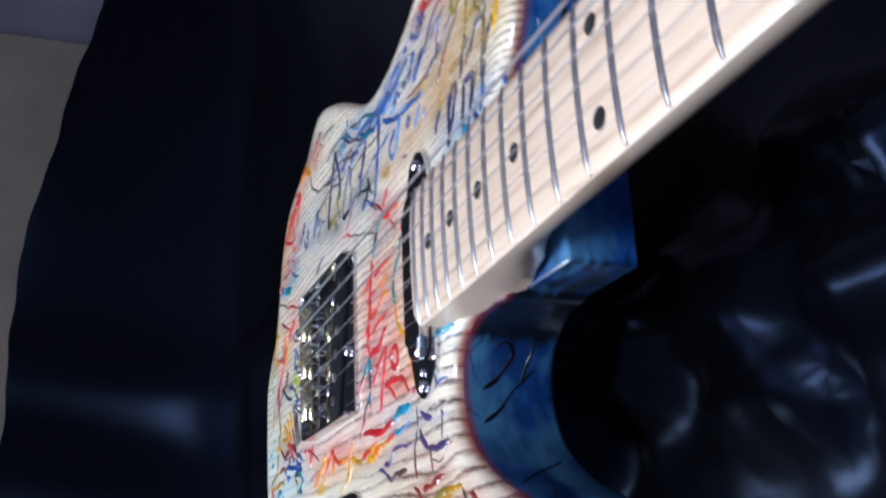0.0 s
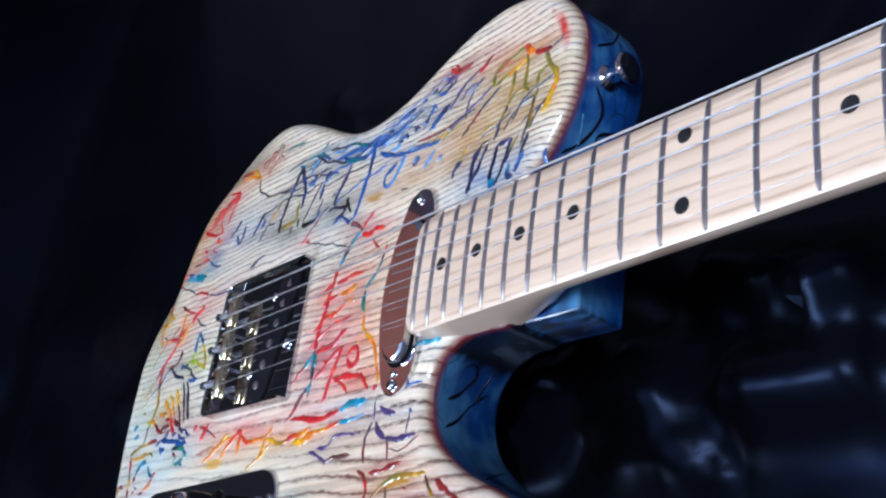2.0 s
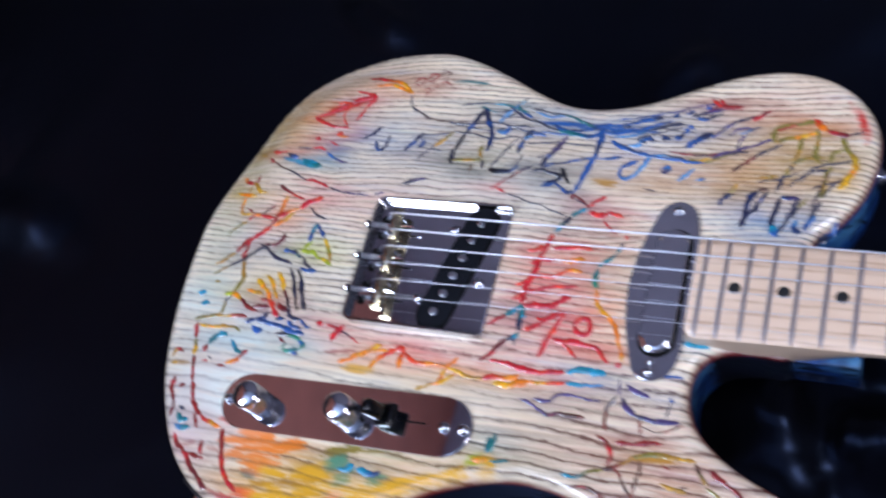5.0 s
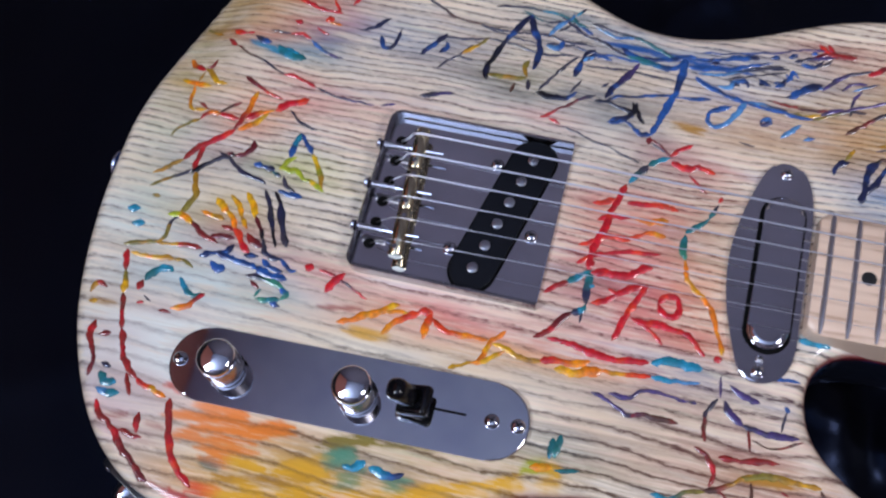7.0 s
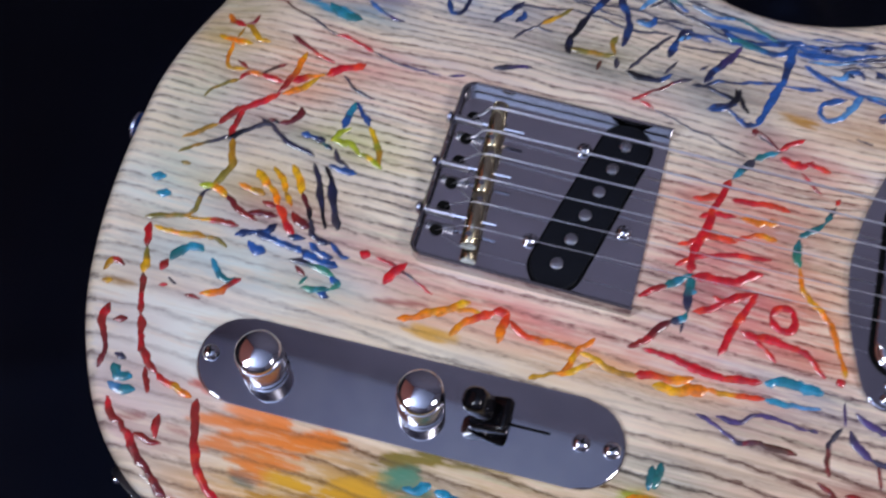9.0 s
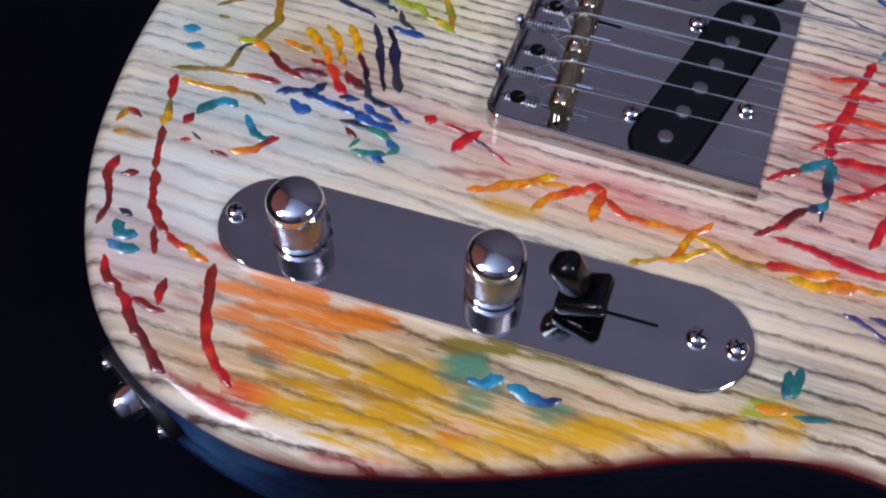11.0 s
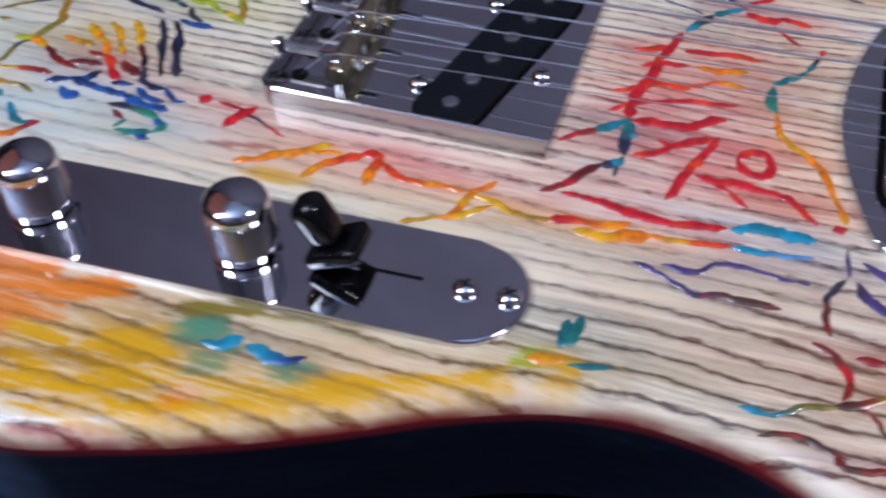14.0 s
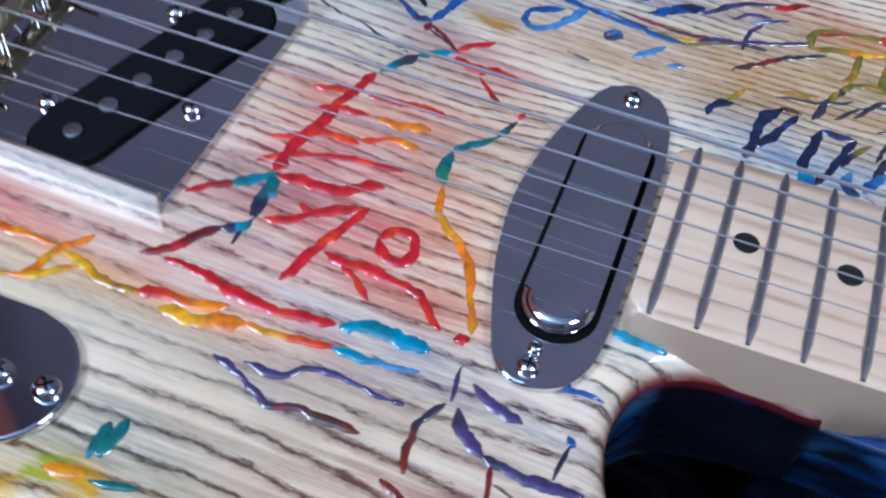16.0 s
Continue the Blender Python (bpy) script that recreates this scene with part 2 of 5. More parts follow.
def maple():
    g = Graph("satin_maple")
    wave, fine, co = grain_lines(g, 0.0066, 0.018, 5.7)
    line = g.ramp(wave, (0.0, GREY(0.0)), (0.6, GREY(0.0)), (0.85, GREY(1.0)), (1.0, GREY(0.0)))
    fleck = g.ramp(g.noise(g.coords(40, 300, 80), 1.0, 3.0), (0.45, GREY(0.0)), (0.7, GREY(1.0)))
    base = g.ramp(g.noise(g.coords(9, 30, 20), 1.0, 3.0), (0.3, srgb(208, 178, 154)), (0.7, srgb(224, 196, 172)))
    colour = g.mix(g.math("MULTIPLY", g.math("MULTIPLY", line, g.math("ADD", fleck, 0.35, True)), 0.62), base, srgb(150, 112, 88))
    colour = g.mix(g.math("MULTIPLY", fleck, 0.14), colour, srgb(190, 150, 112))
    g.set(Base_Color=colour, Roughness=0.36, Coat_Weight=0.5, Coat_Roughness=0.22)
    g.bump(g.noise(g.coords(60, 500, 60), 1.0, 3.0), 0.15, 0.0004)
    return g.mat


def metal(name, colour, rough, wear=0.06, scale=220.0):
    g = Graph(name)
    smudge = g.noise(g.coords(1, 1, 1), scale, 4.0)
    big = g.noise(g.coords(1, 1, 1), 38.0, 3.0)
    g.set(Base_Color=colour, Metallic=1.0, Roughness=g.math("ADD", rough, g.math("MULTIPLY", g.math("MULTIPLY", smudge, big), wear)))
    return g.mat


def plain(name, colour, rough, bump=0.0, scale=300.0, coat=0.0, vary=0.12, gloss=0.5):
    g = Graph(name)
    n = g.noise(g.coords(1, 1, 1), scale * 0.12, 4.0)
    dark = tuple(c * (1 - vary) for c in colour[:3]) + (1,)
    light = tuple(min(1, c * (1 + vary)) for c in colour[:3]) + (1,)
    g.set(Base_Color=g.ramp(n, (0.3, dark), (0.7, light)), Roughness=rough, Coat_Weight=coat, Coat_Roughness=0.1, Specular_IOR_Level=gloss)
    if bump:
        g.bump(g.noise(g.coords(1, 1, 1), scale, 4.0), bump, 0.002)
    return g.mat


def paint_ink():
    g = Graph("glossy_paint")
    v = g.node("ShaderNodeVertexColor", {"layer_name": "paint"})
    n = g.ramp(g.noise(g.coords(1, 1, 1), 420.0, 4.0), (0.3, GREY(0.62)), (0.65, GREY(1.12)))
    g.set(Base_Color=g.mix(1.0, v.outputs["Color"], n, "MULTIPLY"), Roughness=0.3, Coat_Weight=0.8, Coat_Roughness=0.05)
    g.bump(g.noise(g.coords(1, 1, 1), 900.0, 3.0), 0.3, 0.0004)
    return g.mat


def satin():
    g = Graph("black_satin")
    weave = g.noise(g.coords(1, 1, 1), 900.0, 2.0)
    g.set(Base_Color=g.ramp(g.noise(g.coords(1, 1, 1), 5.0, 4.0), (0.3, (0.0012, 0.0013, 0.0020, 1)), (0.7, (0.0024, 0.0026, 0.0042, 1))),
          Roughness=0.32, Specular_IOR_Level=0.17, Specular_Tint=(0.35, 0.5, 1.0, 1))
    g.bump(weave, 0.12, 0.0006)
    return g.mat


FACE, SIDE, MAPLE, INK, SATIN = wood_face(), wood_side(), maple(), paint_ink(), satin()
CHROME = metal("polished_chrome", (0.66, 0.66, 0.69, 1), 0.03, 0.04)
KNURL = metal("knurled_chrome", (0.42, 0.42, 0.46, 1), 0.20, 0.10)
CHROME_DULL = metal("worn_chrome", (0.50, 0.51, 0.54, 1), 0.10, 0.10)
FRETWIRE = metal("fret_wire", (0.50, 0.49, 0.53, 1), 0.30, 0.10)
STEEL = metal("string_steel", (0.58, 0.58, 0.61, 1), 0.34, 0.10, 900.0)
BRASS = metal("aged_brass", (0.64, 0.56, 0.36, 1), 0.17, 0.10)
RIM_METAL = metal("bent_plate_edge", (0.44, 0.43, 0.43, 1), 0.09, 0.08)
POLE = metal("pole_steel", (0.45, 0.46, 0.48, 1), 0.25, 0.1)
BLACK = plain("black_plastic", (0.010, 0.010, 0.012, 1), 0.3, 0.05, 400.0, 0.1)
BLACK_MATT = plain("black_fibre", (0.005, 0.006, 0.009, 1), 0.5, 0.1, 600.0, gloss=0.12)
TIP = plain("glossy_black_tip", (0.003, 0.003, 0.004, 1), 0.14, 0.0, 400.0, 0.0, gloss=0.35)
HOLE = plain("dark_hole", (0.004, 0.004, 0.004, 1), 0.8, gloss=0.05)
DOT = plain("black_dot_inlay", (0.012, 0.012, 0.013, 1), 0.35)
BONE = plain("bone_nut", (0.70, 0.66, 0.56, 1), 0.4)
WALL = plain("terracotta_plaster", srgb(240, 150, 124), 0.85, 0.2, 60.0)
PANEL = plain("beige_panel", srgb(124, 114, 104), 0.8, 0.2, 60.0)
WALL_DARK = plain("grey_plaster", srgb(100, 94, 106), 0.85, 0.2, 60.0)
BAND = plain("dark_grey_paint", srgb(34, 34, 38), 0.7, 0.2, 60.0)
CEILING = plain("grey_white_ceiling", srgb(204, 218, 255), 0.9, 0.1, 60.0)
BOARD = plain("dark_board", srgb(70, 60, 52), 0.7, 0.2, 60.0)

INKS = {
    "red": srgb(196, 22, 34), "rust": srgb(142, 34, 28), "maroon": srgb(104, 24, 30), "orange": srgb(234, 122, 10), "orangered": srgb(222, 62, 20),
    "yellow": srgb(222, 164, 12), "ochre": srgb(176, 124, 26), "olive": srgb(122, 110, 40), "lime": srgb(160, 172, 34), "teal": srgb(16, 104, 108),
    "cyan": srgb(8, 136, 168), "green": srgb(44, 136, 110), "blue": srgb(24, 80, 148), "lightblue": srgb(74, 134, 182), "navy": srgb(24, 32, 66),
    "tan": srgb(206, 142, 84), "mint": srgb(228, 236, 226), "pink": srgb(232, 150, 146), "black": srgb(9, 10, 20), "slate": srgb(56, 54, 68), "purple": srgb(70, 52, 104), "brown": srgb(84, 52, 40),
}

# the ink that each one runs into
KIN = {"red": "orangered", "rust": "red", "maroon": "rust", "orange": "yellow", "orangered": "red", "yellow": "orange", "ochre": "yellow", "olive": "ochre", "lime": "yellow", "teal": "cyan",
       "cyan": "teal", "green": "teal", "blue": "navy", "lightblue": "blue", "navy": "blue", "tan": "ochre", "mint": "green", "pink": "red", "slate": "navy", "purple": "slate", "brown": "rust", "black": "navy"}


# ---- building helpers ----
def mesh_object(name, me, parent=None, label="", mats=()):
    for m in mats:
        me.materials.append(m)
    ob = new(name, me)
    ob.parent = parent
    if label:
        ob["label"] = label
    return ob


def part(name, bm, material, parent, label="", smooth=True):
    """Links a bmesh as one mesh object under a thing or a part."""
    me = bpy.data.meshes.new(name)
    bmesh.ops.recalc_face_normals(bm, faces=bm.faces)
    for f in bm.faces:
        f.smooth = smooth
    bm.to_mesh(me)
    bm.free()
    if smooth:
        me.set_sharp_from_angle(angle=radians(38))
        # the large level faces of plates stay true mirrors
        for p in me.polygons:
            if p.area > 4e-5 and abs(p.normal.z) > 0.99999:
                p.use_smooth = False
    return mesh_object(name, me, parent, label, (material,))


def box(x0, x1, y0, y1, z0, z1, bevel=0.0, segments=2):
    bm = bmesh.new()
    bmesh.ops.create_cube(bm, size=1.0)
    for v in bm.verts:
        v.co = Vector(((x0 + x1) / 2 + v.co.x * (x1 - x0), (y0 + y1) / 2 + v.co.y * (y1 - y0), (z0 + z1) / 2 + v.co.z * (z1 - z0)))
    if bevel:
        bmesh.ops.bevel(bm, geom=list(bm.edges), offset=bevel, segments=segments, profile=0.5, affect="EDGES")
    return bm


def lathe(profile, segments=32, matrix=None):
    """A turned solid round z from (radius, height) pairs, closed at both ends."""
    bm = bmesh.new()
    rings = []
    for r, h in profile:
        rings.append([bm.verts.new((r * math.cos(a), r * math.sin(a), h)) for a in (2 * math.pi * k / segments for k in range(segments))])
    for low, high in zip(rings, rings[1:]):
        for k in range(segments):
            bm.faces.new((low[k], low[(k + 1) % segments], high[(k + 1) % segments], high[k]))
    bm.faces.new(list(reversed(rings[0])))
    bm.faces.new(rings[-1])
    if matrix is not None:
        bmesh.ops.transform(bm, matrix=matrix, verts=bm.verts)
    return bm


def prism(outline, z0, z1, bevel=0.0, segments=3):
    """A slab with that outline (x, y pairs), its upper edge rounded."""
    bm = bmesh.new()
    low = [bm.verts.new((x, y, z0)) for x, y in outline]
    high = [bm.verts.new((x, y, z1)) for x, y in outline]
    n = len(outline)
    for k in range(n):
        bm.faces.new((low[k], low[(k + 1) % n], high[(k + 1) % n], high[k]))
    bm.faces.new(list(reversed(low)))
    top = bm.faces.new(high)
    if bevel:
        bmesh.ops.bevel(bm, geom=list(top.edges), offset=bevel, segments=segments, profile=0.5, affect="EDGES")
    return bm


def spline(points, step, closed=False):
    """A smooth curve through the points, at about even steps."""
    p = [np.array(q, float) for q in points]
    n, out = len(p), []
    for k in range(n if closed else n - 1):
        a, b = p[k], p[(k + 1) % n]
        before = p[k - 1] if closed or k else 2 * a - b
        after = p[(k + 2) % n] if closed or k + 2 < n else 2 * b - a
        count = max(2, int(np.linalg.norm(b - a) / step))
        for i in range(count):
            t = i / count
            out.append(0.5 * (2 * a + (b - before) * t + (2 * before - 5 * a + 4 * b - after) * t * t + (3 * a - before - 3 * b + after) * t ** 3))
    if not closed:
        out.append(p[-1])
    return np.array(out)


def stadium(cx, cy, length, width, angle, steps=14):
    """The outline of a slot with round ends."""
    out = []
    for end in (1, -1):
        for k in range(steps + 1):
            a = -math.pi / 2 + math.pi * k / steps
            x, y = end * ((length - width) / 2 + width / 2 * math.cos(a)), end * width / 2 * math.sin(a)
            out.append((cx + x * math.cos(angle) - y * math.sin(angle), cy + x * math.sin(angle) + y * math.cos(angle)))
    return out


def tube(path, radius, sides=8):
    bm = bmesh.new()
    path = [Vector(p) for p in path]
    rings = []
    for k, p in enumerate(path):
        d = (path[min(k + 1, len(path) - 1)] - path[max(k - 1, 0)]).normalized()
        side = d.cross(Vector((0, 0, 1)) if abs(d.z) < 0.9 else Vector((0, 1, 0))).normalized()
        up = side.cross(d)
        r = radius[k] if isinstance(radius, (list, tuple)) else radius
        rings.append([bm.verts.new(p + r * (math.cos(a) * side + math.sin(a) * up)) for a in (2 * math.pi * j / sides for j in range(sides))])
    for low, high in zip(rings, rings[1:]):
        for j in range(sides):
            bm.faces.new((low[j], low[(j + 1) % sides], high[(j + 1) % sides], high[j]))
    bm.faces.new(rings[0])
    bm.faces.new(rings[-1])
    return bm


def join(*meshes):
    bm = meshes[0]
    for other in meshes[1:]:
        me = bpy.data.meshes.new("scratch")
        other.to_mesh(me)
        other.free()
        bm.from_mesh(me)
        bpy.data.meshes.remove(me)
    return bm


def screw(name, x, y, z, radius, parent, material=None, axis=None, label="domed chrome screw"):
    """A domed cross-head screw, its head up from z, or along the pose axis."""
    m = axis if axis is not None else Matrix.Translation((x, y, z))
    bm = lathe([(radius, 0.0), (radius, 0.25 * radius), (radius * 0.92, 0.45 * radius), (radius * 0.7, 0.66 * radius), (radius * 0.42, 0.78 * radius)], 20)
    slot = join(box(-radius * 0.55, radius * 0.55, -radius * 0.1, radius * 0.1, 0.6 * radius, 0.80 * radius), box(-radius * 0.1, radius * 0.1, -radius * 0.55, radius * 0.55, 0.6 * radius, 0.805 * radius))
    bmesh.ops.transform(bm, matrix=m, verts=bm.verts)
    head = part(name, bm, material or CHROME, parent, label)
    bmesh.ops.transform(slot, matrix=m @ Matrix.Rotation(x * 97 + y * 31, 4, "Z"), verts=slot.verts)
    part("cross_slot", slot, HOLE, head)
    return head


# ---- the room ----
def slab(name, x0, x1, y0, y1, z0, z1, material):
    me = bpy.data.meshes.new(name)
    bm = box(x0, x1, y0, y1, z0, z1)
    bm.to_mesh(me)
    bm.free()
    return tagged(mesh_object(name, me, None, "", (material,)), kind="structure")


FLOOR_Z, TOP_Z = -0.82, 3.69
slab("floor", -1.75, 2.4, -2.8, 1.31, FLOOR_Z - 0.1, FLOOR_Z, BOARD)
slab("ceiling", -1.75, 2.4, -2.8, 1.31, TOP_Z, TOP_Z + 0.1, CEILING)
slab("wall_north", -1.75, 2.4, 1.03, 1.31, FLOOR_Z, TOP_Z, WALL_DARK)
slab("wall_south", -1.75, 2.4, -2.8, -2.6, FLOOR_Z, TOP_Z, WALL_DARK)
slab("wall_east", 2.2, 2.4, -2.6, 1.03, FLOOR_Z, TOP_Z, WALL_DARK)
# the west wall has a high window opening
WY0, WY1, WZ0, WZ1 = -2.30, -0.94, 1.60, 3.64
west = bpy.data.meshes.new("wall_west")
bm = join(box(-1.75, -1.55, -2.6, WY0, FLOOR_Z, TOP_Z), box(-1.75, -1.55, WY1, 1.03, FLOOR_Z, TOP_Z), box(-1.75, -1.55, WY0, WY1, FLOOR_Z, WZ0), box(-1.75, -1.55, WY0, WY1, WZ1, TOP_Z))
bm.to_mesh(west)
bm.free()
tagged(mesh_object("wall_west", west, None, "", (WALL,)), kind="structure")
window = tagged(new("window_1"), kind="structure")
FRAME = plain("white_window_paint", (0.7, 0.7, 0.7, 1), 0.5)
part("window_frame", join(box(-1.72, -1.60, WY0 + 0.002, WY0 + 0.035, WZ0, WZ1), box(-1.72, -1.60, WY1 - 0.035, WY1 - 0.002, WZ0, WZ1),
                          box(-1.72, -1.60, WY0 + 0.035, WY1 - 0.035, WZ0 + 0.002, WZ0 + 0.035), box(-1.72, -1.60, WY0 + 0.035, WY1 - 0.035, WZ1 - 0.035, WZ1 - 0.002)), FRAME, window, "", False)

GLASS = Graph("window_glass")
GLASS.set(Base_Color=(0.95, 0.97, 1.0, 1), Roughness=0.0, Transmission_Weight=1.0, IOR=1.45)
pane = part("pane", box(-1.670, -1.664, WY0 + 0.036, WY1 - 0.036, WZ0 + 0.036, WZ1 - 0.036), GLASS.mat, window, "", False)
pane.visible_shadow = False

# a lamp told only by its highlights; square housing and cord are added, unseen
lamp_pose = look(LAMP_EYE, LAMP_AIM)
pendant = tagged(new("added_lamp_fixture"), "added square black pendant housing for an unseen lamp", "lamp")
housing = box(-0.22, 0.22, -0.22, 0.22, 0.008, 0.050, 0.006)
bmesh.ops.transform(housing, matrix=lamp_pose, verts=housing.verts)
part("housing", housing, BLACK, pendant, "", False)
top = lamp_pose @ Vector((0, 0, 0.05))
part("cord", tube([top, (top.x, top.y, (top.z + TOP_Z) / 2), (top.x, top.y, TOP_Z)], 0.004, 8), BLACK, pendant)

# a beige dado with a dark band over it
slab("wall_panel", -1.548, -1.53, -2.6, 1.028, FLOOR_Z, 0.34, PANEL)
slab("wall_band", -1.548, -1.525, -2.6, 1.028, 0.342, 0.98, BAND)

# the table under the cloth and a low panel at its end
table = tagged(new("display_table"), "low dark table covered by the black cloth", "table")
TABLE_Z = -0.150
part("tabletop", box(-1.10, 1.15, -0.95, 1.02, TABLE_Z - 0.05, TABLE_Z, 0.006), BOARD, table)
for lx in (-1.02, 1.07):
    for ly in (-0.87, 0.94):
        part("leg", box(lx - 0.03, lx + 0.03, ly - 0.03, ly + 0.03, FLOOR_Z, TABLE_Z - 0.05, 0.004), BOARD, table)
plinth = tagged(new("plinth"), "small hidden block that lifts the guitar body off the table", "block")
part("block", box(-0.034, 0.034, -0.034, 0.034, TABLE_Z, -0.0525, 0.006), BOARD, plinth)


# ---- the black cloth ----
def smooth(a, b, v):
    t = np.clip((v - a) / (b - a), 0, 1)
    return t * t * (3 - 2 * t)


def cloth_sheet():
    """One draped sheet: it rises over the block, lies in folds on the table and climbs at the far end."""
    nu, nv = 440, 340
    s = np.linspace(-1.55, 1.10, nu)[:, None] * np.ones((1, nv))
    y = np.ones((nu, 1)) * np.linspace(-0.95, 1.015, nv)[None, :]
    rise = np.clip(-0.86 - s, 0, None)
    hem = 0.185 - 0.205 * np.clip(y - 0.38, 0, None) + 0.002 * np.sin(y * 31) + 0.001 * np.sin(y * 73 + 1)
    x = np.where(s < -0.86, -0.86 - 0.16 * (1 - np.exp(-rise / 0.16)), s)
    climb = np.clip(rise / 0.69, 0, 1)
    far = np.sqrt((np.clip(np.abs(s) - 0.04, 0, None)) ** 2 + (np.clip(np.abs(y) - 0.04, 0, None)) ** 2)
    level = TABLE_Z + 0.006 + (-0.0470 - TABLE_Z - 0.006) * (1 - smooth(0.0, 0.05, far))
    warp = 0.05 * np.sin(4.1 * s + 2.0 * y) + 0.04 * np.sin(7.3 * y - 3.0 * s + 1.0)
    ridge = lambda a, k, p, w=6.0: np.exp(-w * (np.sin(k * (s * math.cos(a) + y * math.sin(a) + warp) + p) ** 2))
    near = 0.046 * ridge(1.15, 13.0, 0.4) + 0.036 * ridge(0.35, 18.0, 1.3) + 0.020 * ridge(2.2, 25.0, 2.1)
    broad = 0.050 * ridge(0.25, 9.0, 0.9, 3.0) + 0.02 * ridge(1.4, 6.0, 0.2, 3.0)
    patches = 0.5 + 0.5 * np.sin(5.3 * s - 2.0 * y + 0.6) * np.sin(4.6 * y + 1.5 * s)
    east = smooth(-0.35, 0.0, s)
    z = level + (0.18 * near * patches * east + 0.10 * broad * (1 - east)) * smooth(0.06, 0.22, far)

    def crease(width, height, *way):
        """A soft standing fold along a way on the table."""
        path = spline(way, 0.008)
        d = np.full(s.shape, 9.0)
        end = np.zeros(s.shape)
        for k, p in enumerate(path):
            e = np.hypot(s - p[0], y - p[1])
            end = np.where(e < d, min(1.0, 0.25 + 3.0 * min(k, len(path) - 1 - k) / len(path)), end)
            d = np.minimum(d, e)
        return height * end * np.exp(-(d / width) ** 2)

    z = z + crease(0.019, 0.040, (0.100, -0.048), (0.122, -0.024), (0.142, -0.004), (0.150, 0.008)) + crease(0.017, 0.034, (0.146, 0.006), (0.172, 0.012), (0.198, 0.000), (0.230, 0.004))
    z = z + crease(0.017, 0.030, (0.148, -0.014), (0.180, -0.020), (0.208, -0.024), (0.240, -0.025)) + crease(0.023, 0.034, (0.240, -0.025), (0.285, -0.028), (0.340, -0.028)) + crease(0.022, 0.034, (0.286, 0.004), (0.309, 0.013), (0.336, 0.018))
    z = z + crease(0.026, 0.032, (0.165, -0.076), (0.182, -0.060), (0.204, -0.054), (0.226, -0.058), (0.250, -0.066))
    z = z + crease(0.019, 0.028, (0.221, 0.040), (0.255, 0.032), (0.300, 0.016)) + crease(0.014, 0.008, (0.092, 0.205), (0.104, 0.240), (0.124, 0.250), (0.146, 0.232))
    z = z + crease(0.016, 0.012, (-0.12, 0.265), (-0.16, 0.29), (-0.21, 0.325)) + crease(0.022, 0.014, (-0.40, 0.05), (-0.46, 0.065), (-0.54, 0.06))
    z = z + crease(0.065, 0.030, (-0.50, 0.12), (-0.68, 0.17), (-0.86, 0.22)) + crease(0.065, 0.026, (-0.45, -0.08), (-0.62, -0.02), (-0.86, 0.08))
    z = z + (hem - z) * smooth(0.0, 1.0, climb) * 1.0
    x = x + 0.02 * np.sin(9 * y + 2) * climb + smooth(0.0, 0.25, climb) * (0.016 * np.exp(-((y - 0.19 - 0.15 * z) / 0.06) ** 2) + 0.014 * np.exp(-((y - 0.02 - 0.3 * z) / 0.07) ** 2) + 0.014 * np.exp(-((y + 0.17) / 0.08) ** 2))
    me = bpy.data.meshes.new("black_cloth")
    verts = np.stack([x, y, z], -1).reshape(-1, 3)
    k = np.arange(nu * nv).reshape(nu, nv)
    faces = np.stack([k[:-1, :-1], k[1:, :-1], k[1:, 1:], k[:-1, 1:]], -1).reshape(-1, 4)
    me.from_pydata(verts.tolist(), [], faces.tolist())
    for f in me.polygons:
        f.use_smooth = True
    ob = mesh_object("black_cloth", me, None, "", (SATIN,))
    m = ob.modifiers.new("thickness", "SOLIDIFY")
    m.thickness, m.offset = 0.0015, -1.0
    return tagged(ob, "crumpled black satin cloth draped under and behind the guitar", "cloth")


cloth_sheet()

# ---- the paint on the guitar's face: colours, width and way of each stroke in mm ----
STROKES, STAINS, STREAKS = [], [], []


def stroke(colours, width, *way):
    STROKES.append((colours.split(), width, way))


def streak(colours, width, *way):
    """Thinned paint drawn out along the grain, with no body of its own."""
    STREAKS.append((colours.split(), width, way))


def stain(colour, x, y, rx, ry, strength):
    """A wash of thinned colour, soaked into the wood."""
    STAINS.append((colour, x, y, rx, ry, strength))


stroke("yellow", 3, (78, -108), (83, -107), (87, -106))
stroke("teal", 1.6, (88, -107), (98, -105))
stroke("purple", 2.5, (151, -55), (157, -58), (164, -60))
stroke("purple", 1, (147, -52), (148, -61))
stroke("slate brown", 2, (147, -62), (143, -72), (145, -81))
stroke("purple", 2.8, (150, -62), (154, -68), (159, -71))
stroke("purple purple", 2.5, (158, -71), (168, -72), (181, -71))
stroke("maroon", 1.6, (161, -72), (163, -81))
stroke("brown", 1, (163, -76), (173, -77), (183, -72))
stroke("blue", 3.2, (174, -59), (176, -61))
stroke("slate", 1, (175, -61), (174, -70))
stroke("cyan", 3, (176, -29), (182, -29), (189, -29))
stroke("blue", 1.6, (168, -48), (179, -47))
stroke("rust orange", 2.2, (-63, 134), (-49, 132), (-35, 129), (-25, 121))
stroke("red", 2.4, (-68, 113), (-61, 116), (-52, 118))
stroke("red", 2, (-67, 122), (-52, 118), (-55, 110), (-60, 99))
stroke("orangered", 2, (-78, 112), (-69, 111), (-71, 102), (-65, 93))
stroke("red", 2.2, (-92, 100), (-77, 94), (-64, 93))
stroke("red", 1.8, (-92, 100), (-85, 103), (-68, 111))
stroke("rust", 1.6, (-78, 110), (-61, 114))
